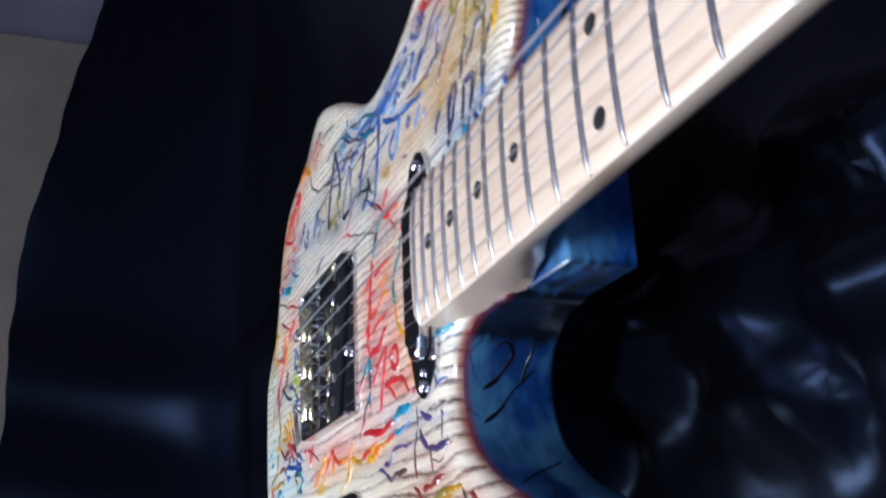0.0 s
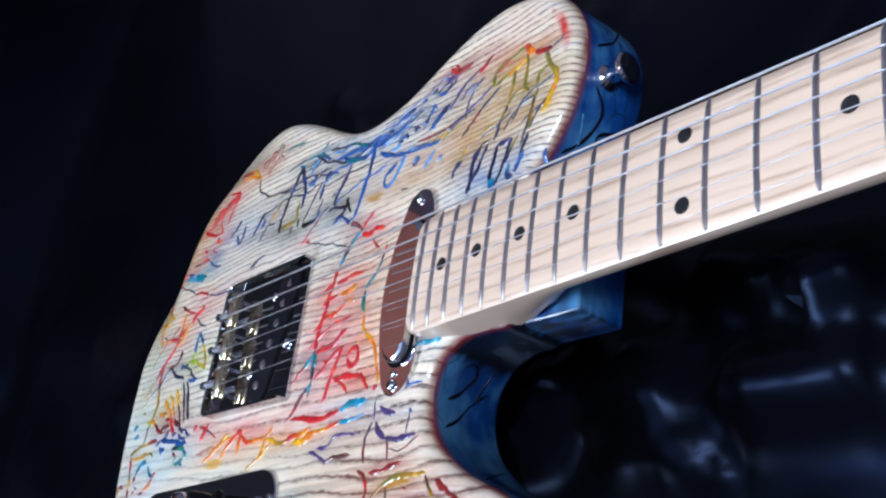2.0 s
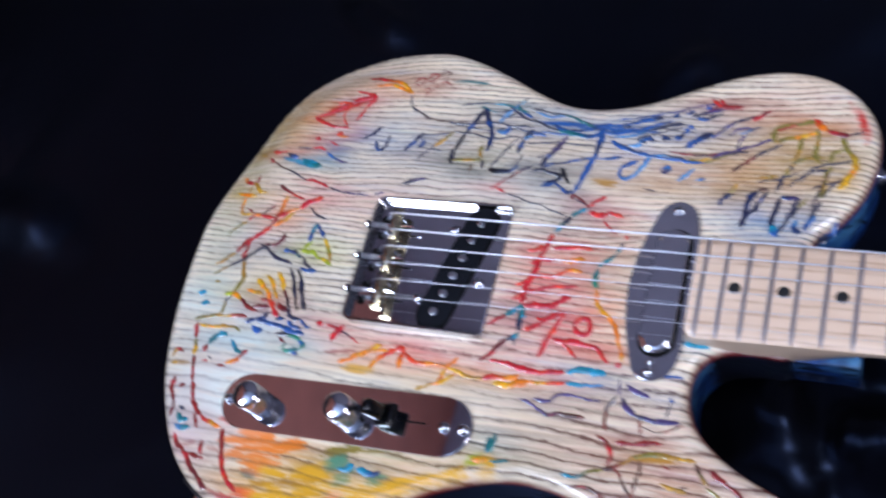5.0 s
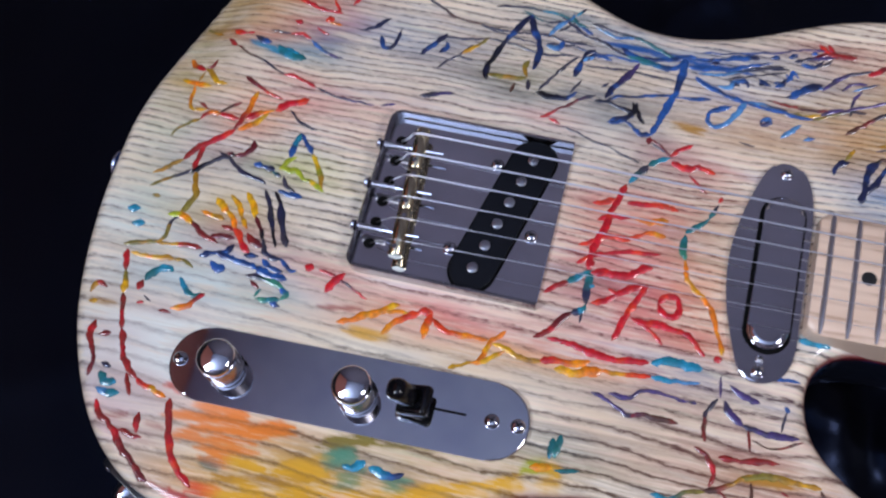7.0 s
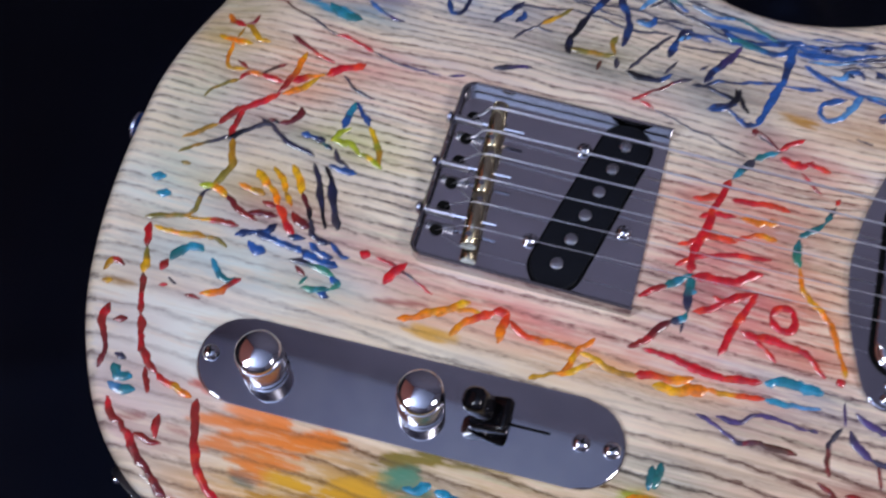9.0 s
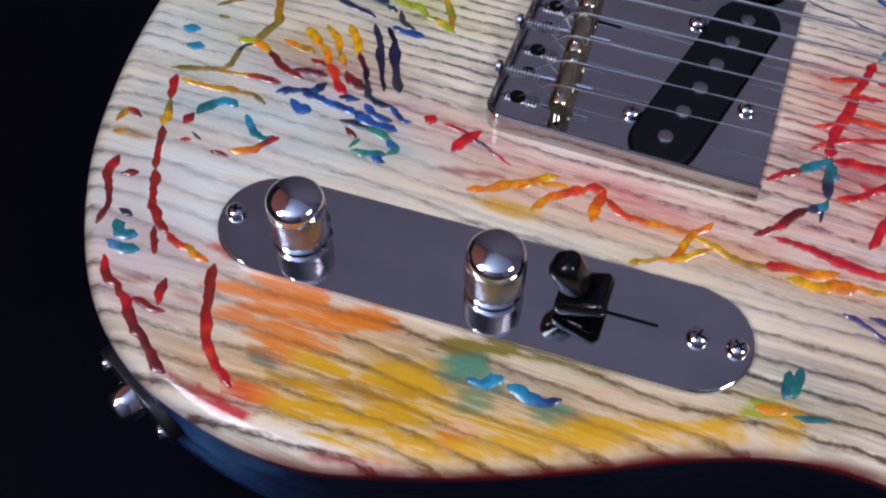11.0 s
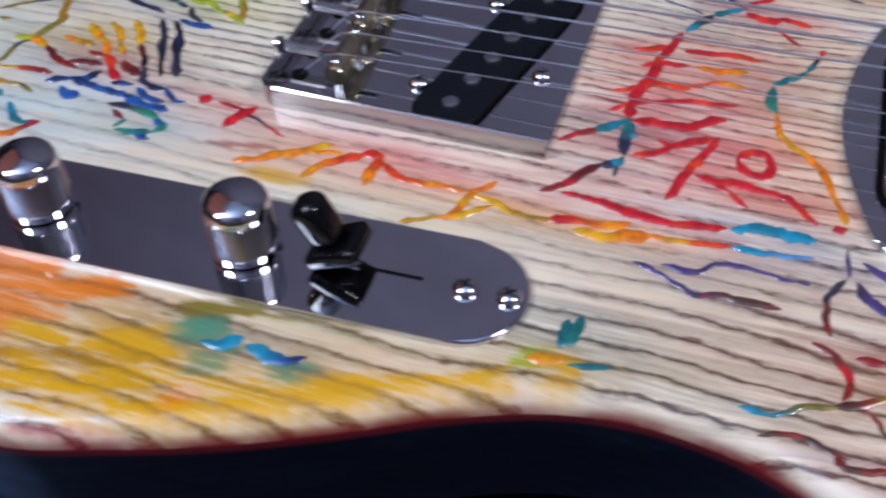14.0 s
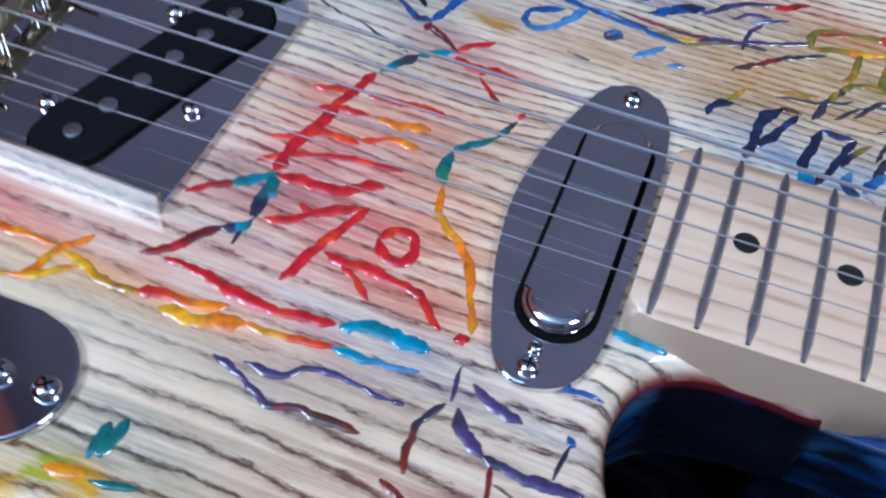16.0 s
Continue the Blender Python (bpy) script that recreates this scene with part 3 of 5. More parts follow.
streak("rust", 4.32, (201, -136), (214, -131), (221, -130))
streak("rust", 4.32, (223, -130), (235, -129))
streak("ochre", 4, (110, 64), (120, 63))
streak("blue", 2.6, (63, 103), (99, 101), (140, 99))
streak("teal", 2, (2, 131), (14, 131), (27, 129))
stroke("rust", 1.1, (-27, 130), (-24, 134), (-20, 133), (-22, 128), (-26, 129))
stroke("rust", 1.1, (-18, 133), (-15, 137), (-11, 135), (-14, 131), (-18, 132))
stroke("brown", 1.0, (-9, 135), (-7, 139), (-3, 138), (-5, 134))
streak("red", 4, (-86, 99), (-72, 109), (-56, 114))
streak("ochre", 3, (160, -92), (174, -91), (188, -91))
streak("red", 3.5, (239, 127), (246, 117), (251, 104), (252, 92))
stroke("navy", 2.2, (-52, 85), (-45, 89), (-39, 95))
stroke("navy", 2, (-41, 84), (-37, 78), (-33, 80), (-32, 89))
stroke("navy", 2.4, (-19, 77), (-15, 83), (-10, 90), (-9, 92))
stroke("slate", 1.4, (-10, 90), (-4, 91))
stroke("navy", 2.2, (-10, 80), (-7, 84), (-8, 87))
stroke("slate", 1.2, (-9, 71), (-4, 77), (2, 83), (5, 88))
stroke("ochre olive", 1.8, (1, 82), (6, 87), (12, 94))
stroke("slate", 1.2, (-1, 80), (7, 79))
stroke("black navy", 2.6, (16, 70), (15, 75), (17, 83), (20, 92), (24, 102), (30, 112))
stroke("navy", 3, (29, 112), (33, 103), (37, 94), (38, 87), (37, 80))
stroke("olive", 2.6, (16, 73), (23, 73), (29, 73), (35, 75))
stroke("olive", 2, (35, 75), (33, 80), (34, 85))
stroke("slate", 2, (37, 68), (36, 74))
stroke("brown", 1.4, (29, 65), (30, 71))
stroke("slate", 1.4, (6, 100), (14, 99), (22, 99), (38, 101), (51, 99), (64, 99))
stroke("slate", 1.2, (-13, 89), (0, 91), (13, 93), (29, 92), (40, 90), (55, 92))
stroke("lightblue blue", 3.2, (40, 95), (46, 95), (48, 99))
stroke("lightblue", 2, (40, 101), (44, 107), (49, 113), (50, 116))
stroke("teal blue", 1.8, (49, 115), (54, 109), (61, 106))
stroke("slate", 1.6, (42, 69), (46, 77), (52, 85), (57, 92))
stroke("black navy", 2.4, (41, 68), (48, 67), (56, 68), (60, 72))
stroke("navy", 3.2, (57, 80), (58, 86), (61, 94), (64, 97))
stroke("lightblue", 2, (58, 89), (65, 94))
stroke("slate", 1.4, (57, 71), (61, 79))
stroke("red maroon slate", 1.5, (47, 55), (54, 61), (63, 68), (69, 72))
stroke("red", 1.6, (46, 55), (50, 56))
stroke("red", 1.5, (50, 55), (56, 53))
stroke("slate", 0.9, (57, 52), (68, 49), (76, 47), (87, 43), (97, 40))
stroke("slate purple", 2, (-13, 54), (-4, 57), (3, 59))
stroke("purple", 1.4, (-30, 45), (-23, 47))
stroke("navy blue", 1.8, (60, 90), (65, 94), (73, 93))
stroke("slate", 1, (61, 87), (76, 89), (92, 88), (104, 88))
stroke("blue", 2.6, (76, 101), (84, 97), (90, 97), (100, 99), (107, 102), (112, 103))
stroke("slate", 1, (79, 109), (89, 106), (100, 102))
stroke("lightblue", 1.6, (62, 110), (73, 107), (82, 108))
stroke("purple navy", 2.8, (86, 94), (82, 86), (77, 79), (74, 71))
stroke("navy", 2, (74, 71), (75, 73), (77, 75))
stroke("blue", 3.2, (107, 101), (106, 91), (105, 82), (103, 73), (100, 63), (98, 56))
stroke("navy blue", 1.4, (74, 70), (82, 74), (89, 75), (99, 78), (108, 79))
stroke("blue", 2, (108, 79), (117, 80), (122, 81))
stroke("navy", 1.6, (71, 77), (74, 80))
stroke("black", 1.8, (69, 69), (76, 69), (83, 68), (90, 66))
stroke("black navy", 2, (89, 72), (88, 66), (82, 60), (77, 59))
stroke("black", 2, (87, 72), (89, 68), (94, 61))
stroke("navy", 2, (78, 60), (84, 63), (89, 64))
stroke("navy", 3.4, (89, 58), (93, 56), (98, 56))
stroke("navy", 1.6, (84, 62), (91, 58))
stroke("maroon", 2.8, (98, 51), (98, 55))
stroke("slate", 1, (99, 52), (107, 48))
stroke("blue", 1.4, (112, 102), (122, 104), (129, 106), (139, 109))
stroke("navy blue", 3.2, (118, 103), (121, 103))
stroke("blue", 3.2, (127, 106), (133, 107), (138, 108))
stroke("blue", 3.4, (147, 110), (150, 111))
stroke("blue", 3.4, (155, 113), (158, 114))
stroke("blue", 3, (164, 116), (167, 117))
stroke("blue purple", 1, (114, 106), (139, 111), (163, 118), (174, 119))
stroke("blue", 2.2, (108, 97), (116, 97), (128, 99), (139, 104), (147, 107))
stroke("lightblue slate", 1.5, (114, 94), (126, 96), (140, 102), (153, 106))
stroke("blue navy", 2, (160, 109), (166, 109), (170, 113))
stroke("maroon rust", 2.4, (165, 113), (171, 117), (179, 117))
stroke("rust", 2, (171, 123), (174, 119), (175, 117))
stroke("blue", 2.2, (113, 92), (119, 88), (125, 86), (132, 84), (138, 83))
stroke("lightblue blue", 2, (124, 89), (129, 89), (132, 93), (136, 94), (138, 91))
stroke("blue", 2.2, (142, 97), (145, 95), (148, 94))
stroke("blue navy", 2.2, (150, 94), (153, 96), (154, 99))
stroke("blue", 1.8, (154, 102), (156, 100), (157, 104), (160, 101))
stroke("lightblue blue", 2.4, (138, 83), (134, 74), (128, 68), (125, 67), (122, 69), (122, 73), (126, 76), (132, 79))
stroke("lightblue slate", 1.6, (138, 83), (147, 83), (157, 82))
stroke("olive yellow", 1.8, (159, 81), (166, 81), (172, 83))
stroke("purple", 1.8, (172, 83), (178, 86), (182, 88))
stroke("blue navy", 3.2, (157, 89), (163, 94), (168, 98), (171, 99))
stroke("black", 1.6, (172, 97), (176, 101))
stroke("purple blue", 2, (175, 102), (180, 106))
stroke("lightblue purple", 2.4, (146, 74), (149, 76), (150, 74), (147, 72), (146, 74))
stroke("lightblue", 2, (156, 67), (161, 73), (164, 76))
stroke("lightblue blue", 2, (166, 68), (171, 70))
stroke("slate", 0.9, (138, 61), (145, 60))
stroke("red rust", 2.4, (167, 122), (173, 118), (179, 117), (185, 118))
stroke("slate purple", 2, (157, 110), (168, 114), (175, 116))
stroke("red maroon", 2.4, (191, 109), (196, 113), (201, 116))
stroke("purple slate", 1.8, (171, 96), (176, 102), (180, 106), (188, 110), (194, 112))
stroke("slate", 1.6, (162, 109), (170, 110), (174, 114))
stroke("lightblue slate", 1.6, (185, 99), (190, 102), (196, 105))
stroke("purple", 1.5, (180, 98), (185, 103), (191, 104))
stroke("olive", 2.6, (204, 95), (204, 102), (207, 106), (217, 108), (225, 109))
stroke("olive yellow", 2.2, (204, 95), (211, 98), (220, 100), (227, 103))
stroke("rust", 1.6, (204, 102), (211, 106), (222, 109))
stroke("orangered orange", 3.6, (224, 111), (228, 106), (231, 104))
stroke("rust maroon", 2.6, (231, 104), (237, 102), (243, 101))
stroke("slate", 1.2, (242, 101), (250, 104))
stroke("olive yellow", 3, (239, 100), (242, 93), (246, 87), (247, 81), (245, 76), (242, 70), (240, 68))
stroke("olive", 2.8, (235, 84), (236, 89), (242, 93))
stroke("olive", 2.2, (226, 105), (227, 96), (227, 87), (230, 83))
stroke("olive", 2, (219, 100), (218, 92), (217, 86), (214, 84))
stroke("brown purple", 1.6, (147, 86), (167, 85), (181, 87), (190, 91), (200, 96), (204, 97))
stroke("brown slate", 1.8, (184, 75), (191, 81), (197, 86), (204, 91), (209, 94))
stroke("slate purple", 1.6, (185, 85), (186, 94), (189, 100))
stroke("slate olive", 1.8, (209, 64), (212, 73), (215, 78), (217, 82), (222, 85), (231, 87))
stroke("slate", 1.3, (215, 67), (220, 73), (227, 78), (236, 79))
stroke("slate brown", 1.6, (228, 55), (230, 63), (233, 74), (235, 79))
stroke("slate", 1.3, (233, 62), (237, 69), (241, 73), (246, 74))
stroke("slate", 1.2, (220, 70), (225, 78), (230, 81), (238, 84), (247, 86))
stroke("slate brown", 1.2, (227, 67), (233, 70), (240, 72), (246, 77))
stroke("olive", 2, (232, 62), (234, 69), (234, 76), (236, 82))
stroke("slate", 1.2, (198, 69), (206, 71), (214, 74), (219, 77))
stroke("ochre olive", 2.2, (199, 72), (204, 73), (209, 74))
stroke("olive", 1.8, (212, 73), (214, 78), (216, 80))
stroke("navy", 2.8, (181, 53), (182, 58), (187, 61))
stroke("olive ochre", 1.8, (185, 61), (187, 64), (189, 68))
stroke("navy", 3.2, (194, 41), (195, 50), (197, 60), (200, 63))
stroke("navy", 2.4, (195, 46), (200, 54), (205, 64))
stroke("black brown", 1.6, (197, 62), (202, 65), (206, 65))
stroke("navy", 2.6, (211, 39), (209, 45), (211, 54), (212, 61))
stroke("navy purple", 2.2, (212, 61), (217, 61), (222, 61))
stroke("navy", 2.2, (222, 61), (219, 54), (215, 44), (213, 39))
stroke("cyan blue", 4, (209, 44), (212, 39), (213, 37))
stroke("lightblue blue", 4, (222, 48), (221, 43), (225, 40))
stroke("blue lightblue", 3.4, (226, 42), (229, 48), (231, 51))
stroke("navy blue", 3.6, (234, 36), (237, 42), (240, 47), (242, 50))
stroke("slate", 1.8, (228, 48), (230, 55), (233, 60))
stroke("slate olive", 1.6, (219, 49), (222, 55), (226, 61))
stroke("blue", 1.8, (115, 90), (123, 86), (135, 83), (154, 81), (169, 80))
stroke("olive slate", 1.4, (169, 80), (178, 84), (184, 87), (192, 88))
stroke("navy blue", 1.6, (155, 89), (162, 93), (167, 96), (173, 98))
stroke("navy", 2.6, (129, 93), (134, 91))
stroke("navy", 3, (142, 94), (145, 94))
stroke("navy", 3, (149, 96), (152, 97))
stroke("navy blue", 2.8, (153, 98), (156, 99))
stroke("navy", 2.4, (119, 101), (123, 102))
stroke("blue slate", 1.2, (111, 98), (127, 99), (141, 102), (155, 105))
stroke("slate", 1.2, (128, 94), (142, 99), (154, 103))
stroke("navy", 2.6, (136, 108), (141, 108))
stroke("navy", 2.6, (146, 110), (150, 110))
stroke("navy", 2.6, (154, 112), (158, 113))
stroke("orange", 1.8, (-54, 127), (-42, 127), (-32, 124), (-27, 121))
stroke("slate brown", 1.2, (-26, 120), (-23, 112), (-13, 105), (-5, 102), (7, 101))
stroke("rust", 1, (-16, 119), (-14, 125), (-18, 124))
stroke("rust", 1, (-12, 124), (-9, 128))
stroke("rust", 1, (-8, 129), (-4, 131), (0, 128))
stroke("slate", 1.5, (42, 115), (54, 107), (69, 101), (80, 97))
stroke("teal blue", 2.8, (79, 97), (92, 95), (102, 95), (108, 99))
stroke("slate teal", 1.6, (59, 112), (75, 109), (84, 108), (94, 103), (104, 99))
stroke("slate", 1.3, (53, 113), (49, 108), (44, 104))
stroke("slate teal", 1.4, (55, 120), (51, 115))
stroke("slate blue", 1.4, (40, 96), (53, 97), (71, 95), (88, 95))
stroke("slate teal", 1.2, (11, 113), (24, 115), (43, 114), (58, 109))
stroke("slate", 1.1, (6, 101), (21, 97), (36, 95))
stroke("teal slate", 1.3, (25, 113), (35, 109), (47, 110))
stroke("brown rust", 1.9, (141, -84), (147, -87), (150, -93), (149, -99))
stroke("rust rust", 2.4, (151, -86), (160, -85), (168, -84), (175, -83))
stroke("olive ochre", 2.5, (161, -92), (169, -90), (177, -89), (185, -89), (192, -89))
stroke("brown ochre", 1.9, (147, -101), (152, -99), (159, -94), (165, -90))
stroke("brown", 1.7, (148, -100), (156, -101), (159, -107), (163, -111))
stroke("brown olive", 1.7, (192, -90), (196, -96), (199, -100))
stroke("olive ochre", 2.0, (199, -101), (206, -104), (213, -108))
stroke("maroon rust", 2.7, (199, -92), (206, -97), (213, -101), (220, -106), (225, -110), (228, -115), (229, -121), (228, -125))
stroke("rust", 3.2, (177, -94), (180, -95))
stroke("ochre olive", 2.2, (177, -103), (183, -104), (190, -105))
stroke("brown", 1.4, (186, -104), (190, -102))
stroke("olive ochre", 2.9, (185, -112), (196, -111), (207, -111))
stroke("brown", 1.7, (176, -110), (180, -112), (185, -112))
stroke("brown", 1.5, (165, -100), (165, -106), (165, -112), (167, -119))
stroke("brown", 1.2, (165, -93), (166, -101))
stroke("brown", 1.5, (173, -112), (173, -120))
stroke("brown", 1.5, (178, -112), (178, -121))
stroke("brown", 1.5, (182, -112), (182, -122))
stroke("brown", 1.5, (187, -113), (186, -123))
stroke("brown", 2.2, (173, -122), (178, -124), (185, -123))
stroke("olive olive", 3.1, (197, -122), (199, -119), (204, -119), (206, -121))
stroke("brown olive", 1.7, (194, -128), (196, -123), (200, -120))
stroke("brown brown", 2.2, (188, -128), (200, -127), (209, -124), (217, -122))
stroke("ochre brown", 2.2, (216, -122), (224, -120), (229, -118))
stroke("rust brown", 1.9, (215, -118), (223, -117), (235, -115))
stroke("rust", 1.7, (221, -108), (231, -105))
stroke("maroon", 2.9, (233, -108), (237, -109), (239, -108))
stroke("brown rust", 1.7, (232, -113), (234, -108))
stroke("brown rust", 3.1, (200, -136), (210, -132), (219, -130))
stroke("brown", 2.7, (226, -130), (234, -127), (242, -126))
stroke("rust", 2.0, (167, -128), (176, -126))
stroke("brown brown", 1.4, (227, -125), (225, -128), (222, -131))
stroke("brown", 1.7, (132, -113), (140, -111), (151, -114))
stroke("brown rust", 1.9, (148, -113), (152, -116), (165, -114))
stroke("teal olive", 1.7, (127, -107), (134, -107), (141, -103), (148, -101))
stroke("rust brown", 1.7, (180, -131), (194, -129))
stroke("olive ochre", 1.8, (-134, 76), (-128, 73), (-122, 71))
stroke("red", 3.2, (-116, 74), (-112, 72), (-108, 72))
stroke("red", 1.6, (-108, 72), (-104, 73))
stroke("slate blue", 2.2, (-103, 71), (-98, 69), (-94, 69))
stroke("cyan teal", 4, (-90, 68), (-85, 64), (-80, 63), (-74, 63))
stroke("cyan", 2.6, (-86, 67), (-80, 65), (-76, 64))
stroke("rust", 2.4, (-117, 68), (-111, 64))
stroke("brown slate", 1.1, (-111, 64), (-102, 60), (-93, 57), (-87, 54), (-81, 52))
stroke("red", 2, (-82, 52), (-76, 52), (-71, 50), (-64, 48))
stroke("slate purple", 1.1, (-64, 48), (-55, 46), (-47, 45), (-33, 44))
stroke("red", 2.8, (-86, 84), (-82, 83))
stroke("brown slate", 1.1, (-97, 76), (-86, 76))
stroke("red", 1.8, (-86, 76), (-80, 77), (-75, 75))
stroke("lightblue purple", 1.8, (-74, 74), (-67, 69), (-60, 67), (-56, 67))
stroke("orangered red", 3.2, (-71, 87), (-67, 89))
stroke("orange", 2.2, (-69, 86), (-62, 86))
stroke("red", 1.2, (-74, 82), (-67, 79))
stroke("orange rust", 2.4, (-133, 54), (-129, 50), (-122, 47))
stroke("rust", 1.8, (-122, 48), (-119, 50), (-118, 54))
stroke("ochre yellow", 2.5, (-122, 48), (-118, 46), (-113, 41), (-108, 41))
stroke("yellow orange yellow", 2.8, (-132, 40), (-126, 39), (-120, 38), (-115, 38))
stroke("ochre", 1.8, (-123, 40), (-122, 46))
stroke("orange ochre", 1.9, (-124, 37), (-123, 33), (-123, 28), (-121, 24), (-116, 24), (-113, 25))
stroke("olive", 2.2, (-125, 7), (-123, 12), (-118, 16), (-114, 19))
stroke("rust orange", 2.3, (-114, 19), (-111, 23), (-105, 24))
stroke("brown", 1.7, (-106, 24), (-102, 28), (-97, 32))
stroke("brown", 1.4, (-118, 28), (-112, 25))
stroke("red", 2, (-106, 24), (-100, 23), (-95, 23))
stroke("orange rust", 2.5, (-91, 40), (-92, 33), (-93, 26), (-94, 22), (-96, 17))
stroke("maroon red", 1.7, (-100, 47), (-93, 44), (-85, 40), (-78, 38))
stroke("red", 3.2, (-65, 41), (-68, 39), (-75, 35), (-79, 31))
stroke("orange red", 2.6, (-80, 31), (-86, 28), (-92, 24))
stroke("yellow orange", 2.4, (-82, 29), (-86, 24), (-90, 20), (-94, 17))
stroke("red rust", 3, (-95, 17), (-101, 11), (-107, 6), (-111, 2), (-114, -4))
stroke("rust", 2.5, (-107, 6), (-107, 0), (-107, -5), (-106, -10))
stroke("olive ochre", 2.3, (-114, -4), (-118, -7), (-122, -11), (-126, -14))
stroke("slate", 1.2, (-72, 33), (-67, 29), (-60, 26), (-56, 25))
stroke("blue teal", 2.4, (-64, 8), (-64, 15), (-63, 22))
stroke("blue navy", 2.2, (-63, 22), (-58, 17), (-54, 12))
stroke("lime olive", 2.2, (-54, 12), (-50, 6), (-44, -6))
stroke("lime", 2.6, (-67, 1), (-64, 6), (-61, 9))
stroke("maroon", 2.5, (-84, 13), (-83, 9), (-86, 5), (-91, 3))
stroke("black maroon", 2.2, (-90, 3), (-95, 4))
stroke("black slate", 2.3, (-108, -10), (-102, -4), (-97, 0), (-92, 2))
stroke("slate navy", 2, (-98, 3), (-92, 1), (-86, -3), (-81, -5), (-74, -7), (-71, -8))
stroke("olive slate", 1.7, (-125, -21), (-119, -16), (-113, -12), (-108, -8))
stroke("ochre olive", 2.8, (-106, -9), (-104, -14), (-102, -21), (-104, -27), (-105, -32))
stroke("lime yellow", 2.9, (-111, -33), (-105, -32), (-98, -35))
stroke("yellow", 2.2, (-106, -34), (-105, -30))
stroke("slate olive", 1.9, (-105, -33), (-108, -36), (-108, -43), (-110, -45))
stroke("olive", 1.9, (-126, -52), (-119, -50), (-112, -48), (-107, -44))
stroke("ochre rust", 2.2, (-111, -48), (-102, -47), (-95, -46), (-89, -46))
stroke("olive", 2, (-122, -25), (-118, -25))
stroke("cyan", 3.2, (-131, -34), (-125, -33))
stroke("cyan", 3.4, (-126, -41), (-120, -40))
stroke("blue navy", 3.2, (-80, 1), (-74, 1), (-69, 0))
stroke("teal navy", 2.8, (-70, -1), (-65, -3))
stroke("blue", 2.7, (-64, -10), (-59, -11), (-52, -11))
stroke("slate", 1.8, (-64, -2), (-61, -7), (-56, -9))
stroke("lime", 2.5, (-67, 2), (-61, 1), (-59, 2), (-54, -2), (-49, -3), (-43, -6))
stroke("maroon rust", 2.1, (-99, -34), (-93, -38), (-89, -40), (-83, -42))
stroke("maroon", 2.3, (-89, -41), (-83, -38), (-76, -38))
stroke("yellow ochre", 2.5, (-96, -28), (-90, -29), (-84, -30))
stroke("rust", 2.6, (-84, -33), (-78, -34))
stroke("yellow orange", 2.8, (-91, -20), (-86, -24), (-81, -28), (-77, -33))
stroke("red", 3.2, (-78, -33), (-74, -37), (-71, -41), (-67, -43))
stroke("yellow", 2.3, (-85, -17), (-80, -21), (-76, -27))
stroke("ochre orange", 2.2, (-77, -26), (-72, -32))
stroke("yellow", 2.5, (-78, -14), (-73, -20), (-70, -26))
stroke("maroon black", 2.2, (-70, -25), (-66, -31), (-63, -36))
stroke("rust maroon", 3, (-71, -34), (-67, -38), (-62, -39))
stroke("slate black", 2.1, (-70, -11), (-65, -19), (-62, -26), (-59, -32), (-56, -38))
stroke("black slate", 2.8, (-65, -11), (-61, -16), (-59, -22), (-56, -28), (-51, -37))
stroke("slate navy", 2.6, (-63, -35), (-60, -41), (-56, -43), (-51, -43))
stroke("blue navy", 3, (-89, -50), (-84, -47), (-78, -45), (-75, -41))
stroke("blue", 3.2, (-82, -46), (-75, -48), (-68, -48), (-61, -50))
stroke("blue", 3.2, (-62, -49), (-57, -51), (-50, -52), (-46, -52))
stroke("navy blue", 2.6, (-69, -45), (-62, -44))
stroke("blue navy", 2.6, (-60, -45), (-55, -48), (-49, -49))
stroke("blue", 2.4, (-52, -43), (-47, -47), (-43, -47))
stroke("blue", 4, (-83, -51), (-80, -53), (-75, -54))
stroke("yellow ochre", 2.3, (-121, -55), (-114, -55), (-107, -55), (-99, -54))
stroke("olive", 1.8, (-100, -54), (-95, -54), (-90, -56))
stroke("slate", 1.3, (-107, -74), (-103, -76))
stroke("slate green", 2.6, (-65, -54), (-60, -54), (-55, -54), (-50, -55), (-45, -57))
stroke("blue green", 3.2, (-48, -56), (-44, -59), (-46, -62))
stroke("green teal", 2.6, (-57, -64), (-52, -63), (-46, -62))
stroke("teal green", 2, (-56, -59), (-58, -63))
stroke("blue", 2.8, (-50, -64), (-45, -65))
stroke("maroon", 2.1, (-62, -56), (-57, -59))
stroke("red", 3.8, (-38, -46), (-37, -42))
stroke("red maroon", 1.5, (-33, -44), (-27, -45), (-20, -48))
stroke("red", 3.2, (-27, -54), (-25, -49), (-21, -43))
stroke("slate red", 1.3, (-21, -47), (-15, -50), (-8, -53))
stroke("orange yellow", 2.8, (-18, -66), (-11, -63), (-6, -59), (0, -56), (7, -52))
stroke("yellow", 2.2, (-4, -61), (2, -56), (12, -55))
stroke("orange orangered", 2.8, (3, -67), (6, -62), (12, -57), (17, -53))
stroke("red orangered", 3.6, (16, -53), (22, -52))
stroke("orangered orange", 2.8, (22, -52), (21, -58), (21, -65))
stroke("orangered orange", 2.2, (23, -55), (29, -59), (35, -59), (43, -59), (49, -59))
stroke("orange", 2.4, (55, -53), (51, -59), (48, -66), (46, -71))
stroke("yellow", 2.2, (35, -75), (41, -72), (49, -68), (57, -62))
stroke("yellow ochre", 2.4, (50, -60), (56, -61), (63, -63), (73, -63))
stroke("orangered orange", 2.6, (72, -63), (78, -61), (86, -61), (93, -58))
